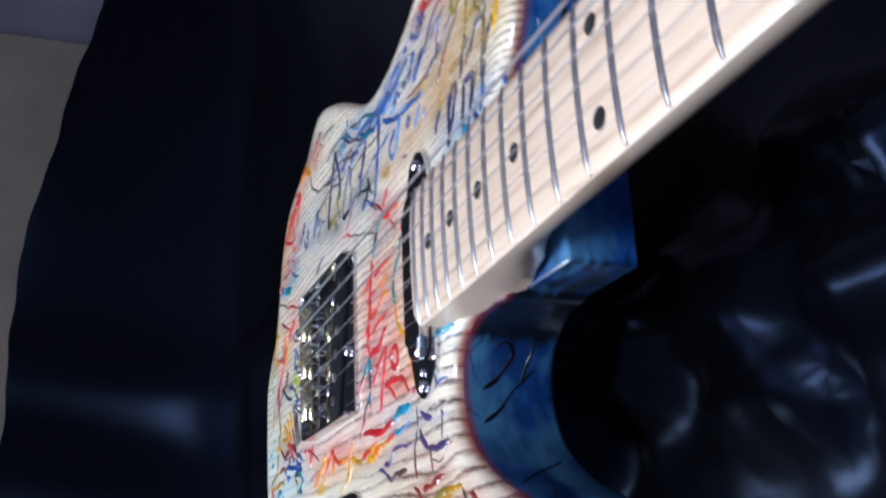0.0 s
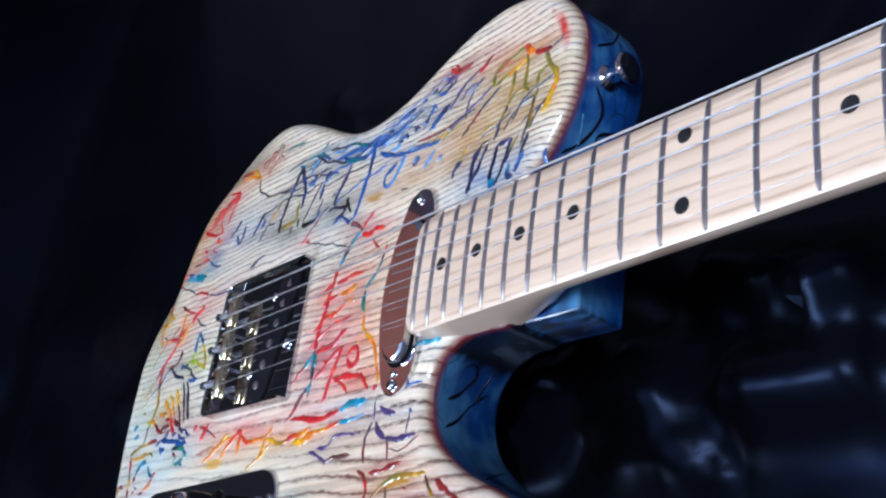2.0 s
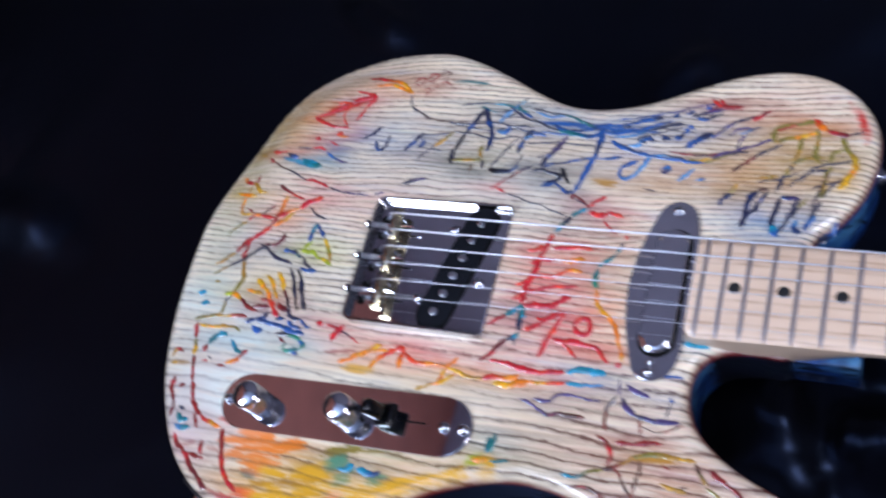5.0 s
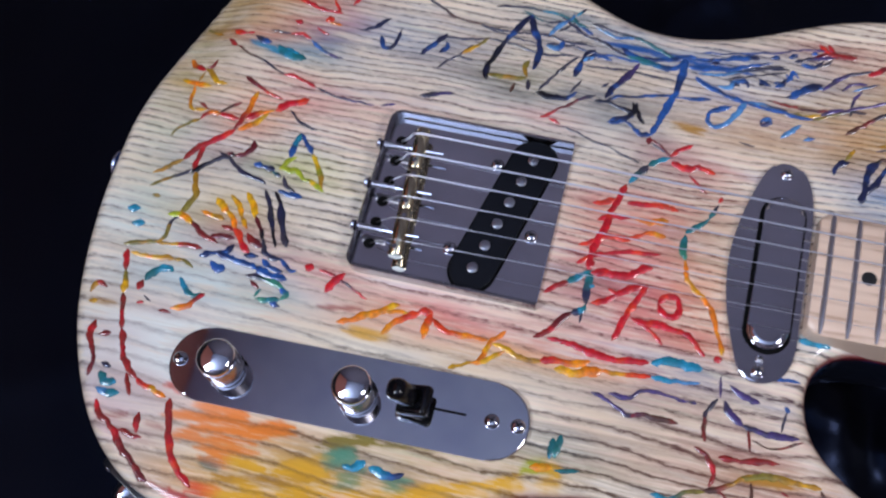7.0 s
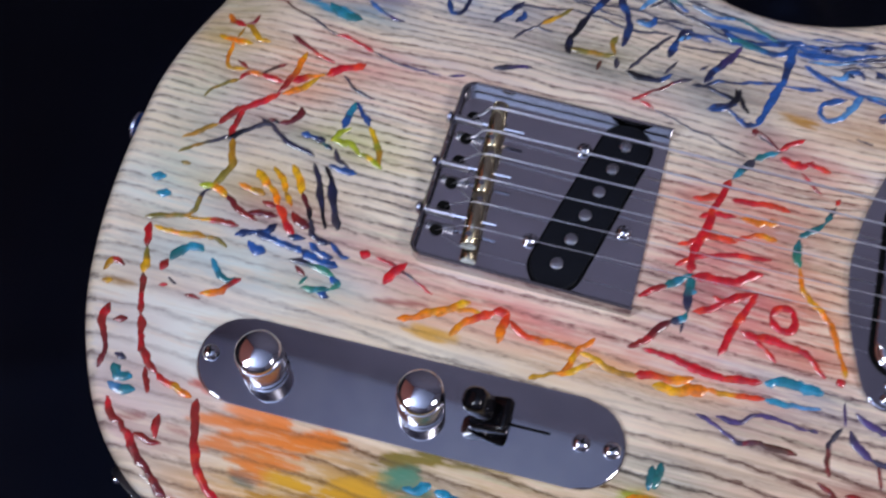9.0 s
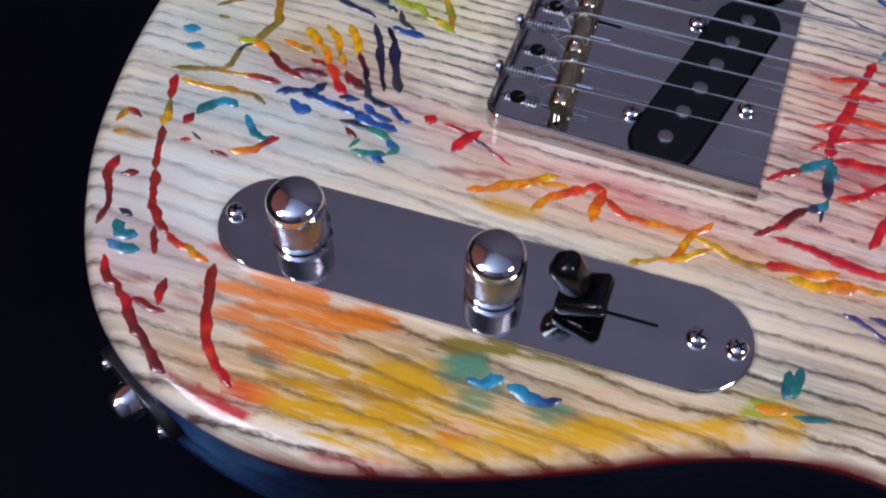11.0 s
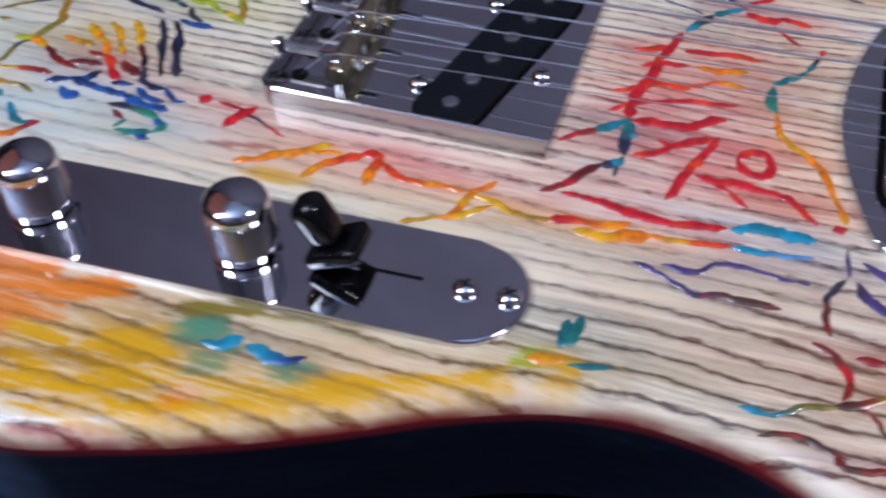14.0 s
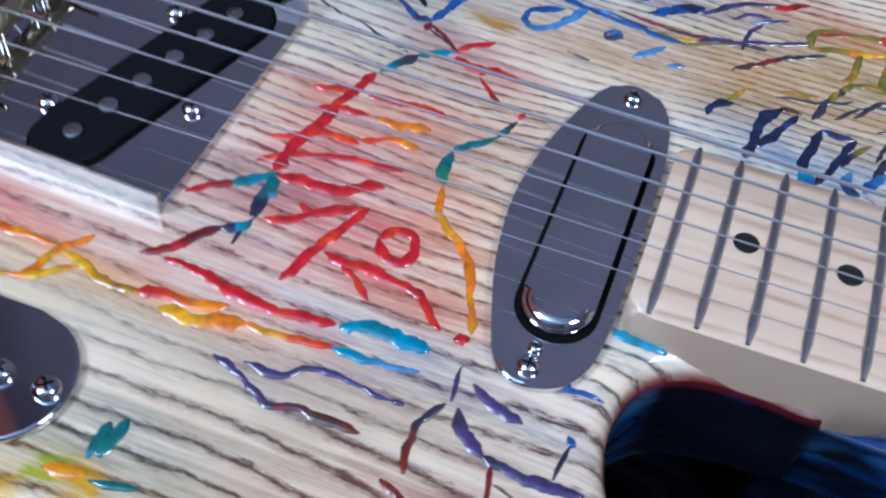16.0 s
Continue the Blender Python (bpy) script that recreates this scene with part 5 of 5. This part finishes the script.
def side_stroke(colour, width, *way):
    """A raised scribble on the body's side, through points near the outline (x, y and height in mm)."""
    knots = []
    for x, y, z in way:
        knots.append((float(np.argmin(np.hypot(dense[:, 0] - x / 1000, dense[:, 1] - y / 1000))), z / 1000))
    step = len(dense) / 1400.0
    line = spline([(a / step * 0.001, z) for a, z in knots], 0.0009)
    verts, cols, faces = [], [], []
    n = len(line)
    for k in range(n):
        a = line[k][0] * step / 0.001
        i = int(a) % len(dense)
        p, q = dense[i], dense[(i + 1) % len(dense)]
        d = (q - p) / max(np.linalg.norm(q - p), 1e-9)
        at = p + (q - p) * (a - int(a))
        out = np.array([d[1], -d[0]])
        way_2d = line[min(k + 1, n - 1)] - line[max(k - 1, 0)]
        way_2d = way_2d / max(np.linalg.norm(way_2d), 1e-9)
        half = width / 2000 * (0.85 + 0.6 * noise.noise((a * 0.05, line[k][1] * 200, width))) * min(1.0, 0.25 + min(k, n - 1 - k) / 4)
        for o, h in ((-1.0, 0.00005), (0.0, 0.0005), (1.0, 0.00005)):
            flat = at + d * (-way_2d[1] * half * o) + out * h
            verts.append((flat[0], flat[1], line[k][1] + way_2d[0] * half * o))
            cols += [*INKS[colour][:3], 1.0]
    faces = [(3 * k + j, 3 * k + 3 + j, 3 * k + 4 + j, 3 * k + 1 + j) for k in range(n - 1) for j in range(2)]
    me = bpy.data.meshes.new("paint_stroke")
    me.from_pydata(verts, [], faces)
    me.polygons.foreach_set("use_smooth", [True] * len(faces))
    me.color_attributes.new("paint", "FLOAT_COLOR", "POINT").data.foreach_set("color", cols)
    return mesh_object("paint_stroke", me, body, colour + " paint stroke on the side", (INK,))


side_stroke("black", 2.0, (183, -52, -14), (182.5, -48, -20), (184, -43, -24), (186, -38, -26), (189, -35, -22), (187, -37, -18))
side_stroke("black", 1.6, (186, -66, -12), (184, -60, -20), (183, -52, -27), (184, -44, -36))
side_stroke("black", 1.4, (216, -91, -12), (208, -87, -22), (200, -82, -36))
side_stroke("black", 1.6, (183, -50, -30), (187, -36, -34), (196, -30, -30))
side_stroke("black", 2.0, (244, 50, -10), (250, 58, -18), (256, 72, -22), (258, 82, -14))
side_stroke("black", 2.4, (247, 54, -30), (252, 62, -24), (254, 67, -34))
side_stroke("black", 1.6, (259, 101, -12), (257, 110, -24), (250, 124, -34))
side_stroke("lightblue", 2.0, (240, 45, -14), (248, 55, -16), (254, 67, -12))
side_stroke("black", 1.8, (222, -140, -15), (236, -134, -24), (244, -126, -18))
side_stroke("black", 1.6, (247, -114, -14), (246, -108, -28), (240, -102, -36))
side_stroke("lightblue", 1.8, (206, -142, -20), (222, -140, -30), (234, -135, -26))
side_stroke("blue", 1.8, (140, -121, -16), (156, -128, -26), (168, -133, -18), (150, -125, -16))
side_stroke("black", 1.6, (-120, -121, -16), (-112, -132, -26), (-104, -141, -22))

# ---- neck ----
NECK_RISE = 0.0305
board_z = lambda x: 0.0120 + NECK_RISE * (x - 0.198)
half_width = lambda x: 0.0285 - 0.0168 * (x - 0.18)
BOARD_END, NUT = 0.1765, SCALE


def neck_section(x):
    """The neck's cross-section at x: a slightly domed board, rolled edges and a rounded or squared back."""
    w, z = half_width(x), board_z(x)
    square = float(1 - smooth(0.225, 0.275, np.array(x)))
    back = (-0.0128 if x < 0.235 else None)
    depth = 0.0195
    bottom = z - depth
    bottom = bottom * (1 - square) + -0.0125 * square
    pts = [(-w, z - 0.0042), (-w, z - 0.0022), (-w + 0.0012, z - 0.0012)]
    pts += [(w * u, z - 0.0011 * u * u) for u in (-0.8, -0.5, -0.2, 0.2, 0.5, 0.8)]
    pts += [(w - 0.0012, z - 0.0012), (w, z - 0.0022), (w, z - 0.0042)]
    for k in range(1, 16):
        a = math.pi * k / 16
        cx, cz = w * math.cos(a), math.sin(a)
        power = 0.5 + 0.5 * (1 - square)
        cx = w * math.copysign(abs(math.cos(a)) ** (power * 0.9 if power < 1 else 0.85), math.cos(a)) if square < 0.98 else w * max(-1, min(1, 1.6 * math.cos(a)))
        cz = min(1.0, math.sin(a) * (1.0 + 0.9 * square)) if square < 0.98 else min(1.0, 2.2 * math.sin(a))
        pts.append((cx, (z - 0.0042) + (bottom - (z - 0.0042)) * cz))
    return pts


def neck_mesh():
    bm = bmesh.new()
    xs = [BOARD_END, BOARD_END + 0.0012, BOARD_END + 0.003, BOARD_END + 0.007] + [0.19 + 0.005 * k for k in range(20)] + [0.30 + 0.0174 * k for k in range(21)]
    rings = []
    for k, x in enumerate(xs):
        pinch = (0.0035, 0.0018, 0.0006, 0.0)[k] if k < 4 else 0.0
        ring = []
        for y, z in neck_section(x):
            y = math.copysign(max(abs(y) - pinch, 0), y) if abs(y) > half_width(x) * 0.85 else y
            ring.append(bm.verts.new((x, y, z)))
        rings.append(ring)
    m = len(rings[0])
    for low, high in zip(rings, rings[1:]):
        for j in range(m):
            bm.faces.new((low[j], low[(j + 1) % m], high[(j + 1) % m], high[j]))
    bm.faces.new(rings[0])
    bm.faces.new(rings[-1])
    return bm


neck = part("neck", neck_mesh(), MAPLE, guitar, "one-piece pale maple neck")


def fret(x):
    """A domed wire across the board with bevelled ends."""
    bm = bmesh.new()
    w, z = half_width(x) - 0.0004, board_z(x)
    rings = []
    for k in range(13):
        u = -1 + k / 6
        scale = 0.45 if abs(u) > 0.99 else 1.0
        y, top = w * u, z - 0.0011 * u * u
        rings.append([bm.verts.new((x + dx * 0.00122 * scale, y, top - 0.0004 + h * 0.00145 * scale)) for dx, h in ((-1, 0), (-0.85, 0.6), (-0.4, 0.95), (0.4, 0.95), (0.85, 0.6), (1, 0))])
    for low, high in zip(rings, rings[1:]):
        for j in range(5):
            bm.faces.new((low[j], low[j + 1], high[j + 1], high[j]))
    bm.faces.new(rings[0])
    bm.faces.new(rings[-1])
    return bm


for n in range(1, 23):
    part("fret", fret(fret_x(n)), FRETWIRE, neck, "dull nickel fret" if n == 1 else "")


def dot(x, y):
    bm = lathe([(0.0031, -0.0003), (0.0031, 0.00022), (0.0029, 0.0003)], 24)
    u = y / half_width(x)
    bmesh.ops.transform(bm, matrix=Matrix.Translation((x, y, board_z(x) - 0.0011 * u * u)) @ Matrix.Rotation(-math.atan(NECK_RISE), 4, "Y"), verts=bm.verts)
    return part("dot_inlay", bm, DOT, neck, "black dot inlay")


for n in (3, 5, 7, 9, 15, 17, 19, 21):
    dot((fret_x(n) + fret_x(n - 1)) / 2, 0.0)
for side in (-1, 1):
    dot((fret_x(12) + fret_x(11)) / 2, side * 0.0137)

# nut, headstock and tuners at the neck's far end
part("nut", box(NUT - 0.0003, NUT + 0.005, -0.0208, 0.0208, board_z(NUT) - 0.004, board_z(NUT) + 0.0022, 0.0008), BONE, neck)
HEAD_Z = board_z(NUT) - 0.006
head_line = spline([(0.650, -0.0205), (0.668, -0.026), (0.690, -0.030), (0.740, -0.029), (0.790, -0.028), (0.826, -0.022), (0.838, -0.004), (0.830, 0.014), (0.806, 0.020), (0.780, 0.024), (0.735, 0.026), (0.690, 0.028), (0.668, 0.026), (0.650, 0.0205)], 0.004)
part("headstock", prism([tuple(p) for p in head_line], HEAD_Z - 0.014, HEAD_Z, 0.002), MAPLE, neck)
string_y = [0.027, 0.0162, 0.0054, -0.0054, -0.0162, -0.027]
nut_y = [0.0172, 0.0103, 0.0034, -0.0034, -0.0103, -0.0172]
post_x = [0.684 + 0.0255 * k for k in range(6)]
for k in range(6):
    post = part("tuner_post", lathe([(0.0048, 0), (0.0048, 0.002), (0.0031, 0.003), (0.0031, 0.010), (0.0026, 0.0105)], 20, Matrix.Translation((post_x[k], 0.012 - 0.0012 * k, HEAD_Z))), CHROME, neck)
    part("tuner_button", join(lathe([(0.003, 0), (0.003, 0.016)], 12, Matrix.Translation((post_x[k], 0.018, HEAD_Z - 0.020)) @ Matrix.Rotation(-math.pi / 2, 4, "X")),
                              box(post_x[k] - 0.008, post_x[k] + 0.008, 0.034, 0.048, HEAD_Z - 0.0235, HEAD_Z - 0.0165, 0.003, 3), box(post_x[k] - 0.007, post_x[k] + 0.007, 0.004, 0.022, HEAD_Z - 0.026, HEAD_Z - 0.0139, 0.002)), CHROME, post)

# ---- bridge ----
bridge = part("bridge_plate", box(-0.0200, 0.0655, -0.0395, 0.0395, 0.0002, 0.0018, 0.0004), CHROME, guitar, "polished chrome bridge plate with upturned sides")
LIP = 0.0072


def bent_wall():
    """The plate's upturned rim: two sides and the back in one bend, round at the corners."""
    x0, x1, w, r = -0.0216, 0.0655, 0.0412, 0.0060
    way = [(x1, -w)] + [(x0 + r - r * math.sin(a), -w + r - r * math.cos(a)) for a in (math.pi / 2 * k / 8 for k in range(9))]
    way += [(x0 + r - r * math.cos(a), w - r + r * math.sin(a)) for a in (math.pi / 2 * k / 8 for k in range(9))] + [(x1, w)]
    bm = bmesh.new()
    rows = []
    for k, (x, y) in enumerate(way):
        a, b = Vector(way[max(k - 1, 0)]), Vector(way[min(k + 1, len(way) - 1)])
        d = (b - a).normalized()
        n = Vector((d.y, -d.x))
        rows.append([bm.verts.new((x + n.x * o, y + n.y * o, z)) for o, z in ((0, 0.0002), (0, LIP - 0.0005), (0.0005, LIP), (0.0010, LIP), (0.0015, LIP - 0.0005), (0.0015, 0.0002))])
    for low, high in zip(rows, rows[1:]):
        for m in range(6):
            bm.faces.new((low[m], low[(m + 1) % 6], high[(m + 1) % 6], high[m]))
    bm.faces.new(rows[0])
    bm.faces.new(rows[-1])
    return bm


part("rim_wall", bent_wall(), RIM_METAL, bridge)
SADDLE_Z, BARREL = 0.0088, 0.0034
for y0, y1, x in ((0.0100, 0.0312, -0.0030), (-0.0108, 0.0097, -0.0016), (-0.0335, -0.0111, -0.0002)):
    turn = Matrix.Translation((x + 0.033 * (y1 - y0), y0, SADDLE_Z)) @ Matrix.Rotation(0.066, 4, "Z") @ Matrix.Rotation(-math.pi / 2, 4, "X") @ Matrix.Rotation(math.pi, 4, "Z")
    saddle = part("saddle", lathe([(0.0030, 0), (BARREL, 0.0006), (BARREL, y1 - y0 - 0.0006), (0.0030, y1 - y0)], 28, turn), BRASS, bridge, "aged brass barrel saddle")
    mid = (y0 + y1) / 2
    part("adjusting_screw", join(tube([(-0.0200, mid, SADDLE_Z - 0.001), (0.0085, mid, SADDLE_Z)], 0.0008, 8), lathe([(0.0026, 0), (0.0026, 0.0012), (0.0016, 0.002)], 16, Matrix.Translation((-0.0216, mid, SADDLE_Z - 0.001)) @ Matrix.Rotation(-math.pi / 2, 4, "Y"))), CHROME, saddle)
    coil = [(-0.0195 + 0.0112 * k / 110, mid + 0.0015 * math.cos(2 * math.pi * k / 11), SADDLE_Z - 0.001 + 0.0015 * math.sin(2 * math.pi * k / 11)) for k in range(111)]
    part("spring", tube(coil, 0.00027, 5), STEEL, saddle)
    for hy in (y0 + 0.0035, y1 - 0.0035):
        part("height_screw", lathe([(0.0013, 0.0), (0.0013, 0.0105), (0.0010, 0.0108)], 12, Matrix.Translation((x, hy, 0.0018))), CHROME_DULL, saddle)
for k in range(6):
    part("string_hole", lathe([(0.0026, 0.0), (0.0026, 0.0002)], 18, Matrix.Translation((-0.0142, string_y[k], 0.0018))), HOLE, bridge)
for sx, sy in ((0.0330, 0.0240), (0.0220, -0.0215), (0.0560, -0.0080)):
    screw("pickup_screw", sx, sy, 0.0018, 0.0030, bridge)

# bridge pickup, slanted
PICK_A = math.atan2(0.066, 0.0165)
pickup = part("bridge_pickup", prism(stadium(0.0415, 0.0, 0.0810, 0.0200, PICK_A), 0.0019, 0.0036, 0.0006), BLACK_MATT, guitar, "slanted black bridge pickup with steel poles")
part("pickup_slot", prism(stadium(0.0415, 0.0, 0.0830, 0.0222, PICK_A), 0.0017, 0.00195), HOLE, pickup)
for k in range(6):
    u = (2.5 - k) / 2.5
    part("pole_piece", lathe([(0.0024, 0.0), (0.0024, 0.0008), (0.0020, 0.0010)], 20, Matrix.Translation((0.0415 + 0.0072 * u, 0.0290 * u, 0.0036))), POLE, pickup)

# ---- neck pickup in its chrome surround ----
ring_line = spline([(0.1590, 0.0535), (0.1660, 0.0520), (0.1712, 0.0455), (0.1742, 0.0330), (0.1752, 0.0120), (0.1755, -0.0130), (0.1748, -0.0350), (0.1722, -0.0450), (0.1670, -0.0505), (0.1590, -0.0520),
                    (0.1530, -0.0480), (0.1490, -0.0380), (0.1440, -0.0200), (0.1418, 0.0000), (0.1438, 0.0200), (0.1488, 0.0390), (0.1530, 0.0490)], 0.0018, True)
surround = part("pickup_surround", prism([tuple(p) for p in ring_line], 0.0002, 0.0020, 0.0009, 4), CHROME, guitar, "polished chrome neck pickup surround")
cover = part("neck_pickup", prism(stadium(0.1620, -0.0015, 0.0720, 0.0172, math.pi / 2), 0.0018, 0.0066, 0.0026, 5), CHROME, guitar, "chrome-covered neck pickup")
part("cover_gap", prism(stadium(0.1620, -0.0015, 0.0750, 0.0202, math.pi / 2), 0.0019, 0.00212), HOLE, cover)
for sy, sr in ((0.0475, 0.0026), (-0.0472, 0.0026), (-0.0418, 0.0017)):
    screw("mounting_screw", 0.1608, sy, 0.0020, sr, surround)

# ---- control plate ----
CP_A = math.radians(2.0)
plate = part("control_plate", prism(stadium(-0.0045, -0.0958, 0.1590, 0.0335, CP_A), 0.0002, 0.0019, 0.0008, 3), CHROME, guitar, "polished chrome control plate")
for sx, sy in ((-0.0790, -0.0985), (0.0590, -0.0938), (0.0700, -0.0934)):
    screw("plate_screw", sx, sy, 0.0019, 0.0032, plate)
KNOB_R, KNOB_H = 0.0084, 0.0190
for kx, ky in ((-0.0580, -0.0985), (0.0010, -0.0965)):
    profile = [(KNOB_R - 0.0004, 0.0004), (KNOB_R, 0.0009), (KNOB_R, 0.0028), (KNOB_R, 0.0030), (KNOB_R, KNOB_H - 0.0042), (KNOB_R, KNOB_H - 0.0040), (KNOB_R, KNOB_H - 0.0030), (KNOB_R - 0.0002, KNOB_H - 0.0022),
               (KNOB_R - 0.0007, KNOB_H - 0.0013), (KNOB_R - 0.0016, KNOB_H - 0.0006), (KNOB_R - 0.0030, KNOB_H - 0.0001), (KNOB_R * 0.42, KNOB_H + 0.0005), (KNOB_R * 0.20, KNOB_H + 0.0008), (KNOB_R * 0.06, KNOB_H + 0.0009)]
    turned = lathe(profile, 144)
    bmesh.ops.transform(turned, matrix=Matrix.Translation((kx, ky, 0.0019)), verts=turned.verts)
    knob = part("control_knob", turned, CHROME, guitar, "domed chrome control knob with a knurled skirt")
    # fine diamond knurling round the skirt
    teeth, rows = 120, 22
    skirt = bmesh.new()
    rings = []
    for r in range(rows + 1):
        z = 0.0019 + 0.0028 + (KNOB_H - 0.0074) * r / rows
        rings.append([skirt.verts.new((kx + f * math.cos(a), ky + f * math.sin(a), z)) for a, f in
                      ((2 * math.pi * k / teeth, KNOB_R + (0.00022 if (k + r) % 2 else 0.00001) * (0 < r < rows)) for k in range(teeth))])
    for low, high in zip(rings, rings[1:]):
        for k in range(teeth):
            skirt.faces.new((low[k - 1], low[k], high[k], high[k - 1]))
    part("knurled_skirt", skirt, KNURL, knob, "finely knurled chrome skirt", False)
    part("set_screw", lathe([(0.0012, 0), (0.0012, 0.0006)], 12, Matrix.Translation((kx, ky, 0.0055)) @ Matrix.Rotation(0.7, 4, "Z") @ Matrix.Rotation(math.pi / 2, 4, "Y") @ Matrix.Translation((0, 0, KNOB_R))), HOLE, knob)
switch = tagged(new("selector_switch"), "black-tipped blade switch on the control plate")
switch.parent = guitar
part("slot", prism(stadium(0.0355, -0.0940, 0.0250, 0.0010, CP_A), 0.00185, 0.00205), HOLE, switch)
lean = Matrix.Translation((0.0285, -0.0940, 0.0020)) @ Matrix.Rotation(radians(-27), 4, "Y")
part("lever", box(-0.0030, 0.0030, -0.0007, 0.0007, -0.001, 0.006, 0.0003), CHROME, switch).matrix_local = lean
tip = join(box(-0.0070, 0.0080, -0.0066, 0.0066, 0.0036, 0.0086, 0.0018, 3), box(-0.0045, 0.0045, -0.0047, 0.0047, 0.0080, 0.0225, 0.0036, 6))
part("tip", tip, TIP, switch, "black plastic top-hat switch tip").matrix_local = lean

# ---- strings ----
for k in range(6):
    gauge = (0.00054, 0.00043, 0.00033, 0.00022, 0.00017, 0.00013)[k]
    sx = (-0.003, -0.003, -0.0016, -0.0016, -0.0002, -0.0002)[k]
    peak = SADDLE_Z + BARREL + gauge
    part("string", tube([(-0.0142, string_y[k], 0.0015), (-0.0100, string_y[k], 0.0062), (sx - 0.0042, string_y[k], peak - 0.0012), (sx, string_y[k], peak), (0.012, string_y[k] + (nut_y[k] - string_y[k]) * 0.0185, peak + 0.0002),
                         (NUT, nut_y[k], board_z(NUT) + 0.0024), (post_x[k], 0.012 - 0.0012 * k + 0.003, HEAD_Z + 0.006)], gauge, 8), STEEL, guitar, "wound steel string" if k < 3 else "plain steel string")


# ---- strap buttons and output jack ----
def strap_button(x, y, direction):
    m = Matrix.Translation((x, y, -0.0200)) @ Vector((*direction, 0)).to_track_quat("Z", "Y").to_matrix().to_4x4()
    part("strap_button", lathe([(0.0064, 0.0), (0.0060, 0.0012), (0.0036, 0.003), (0.0034, 0.0075), (0.0050, 0.0100), (0.0074, 0.0110), (0.0076, 0.0122), (0.0066, 0.0134), (0.0030, 0.0140)], 28, m), CHROME, guitar, "chrome strap button")


strap_button(0.2588, 0.0880, (1.0, 0.02))
strap_button(-0.1432, -0.0050, (-1.0, 0.0))
k = int(np.argmin(np.hypot(outline[:, 0] + 0.0865, outline[:, 1] + 0.150)))
jm = Matrix.Translation((*outline[k], -0.0195)) @ Vector((*outward[k], 0)).to_track_quat("Z", "Y").to_matrix().to_4x4()
jack = part("jack_plate", prism(stadium(0, 0, 0.036, 0.020, 0), -0.002, 0.0022, 0.0008), BLACK, guitar, "black output jack plate with a chrome cup")
jack.data.transform(jm)
part("jack_cup", lathe([(0.0062, 0.0), (0.0062, 0.0026), (0.0056, 0.0060), (0.0046, 0.0070), (0.0036, 0.0070)], 32, jm @ Matrix.Translation((0, 0, 0.002))), CHROME, jack)
part("jack_hole", lathe([(0.0034, 0.0), (0.0034, 0.0003)], 20, jm @ Matrix.Translation((0, 0, 0.0089))), HOLE, jack)
for sx in (-0.0145, 0.0145):
    screw("jack_screw", sx, 0.3, 0, 0.0024, jack, None, jm @ Matrix.Translation((sx, 0, 0.0022)))
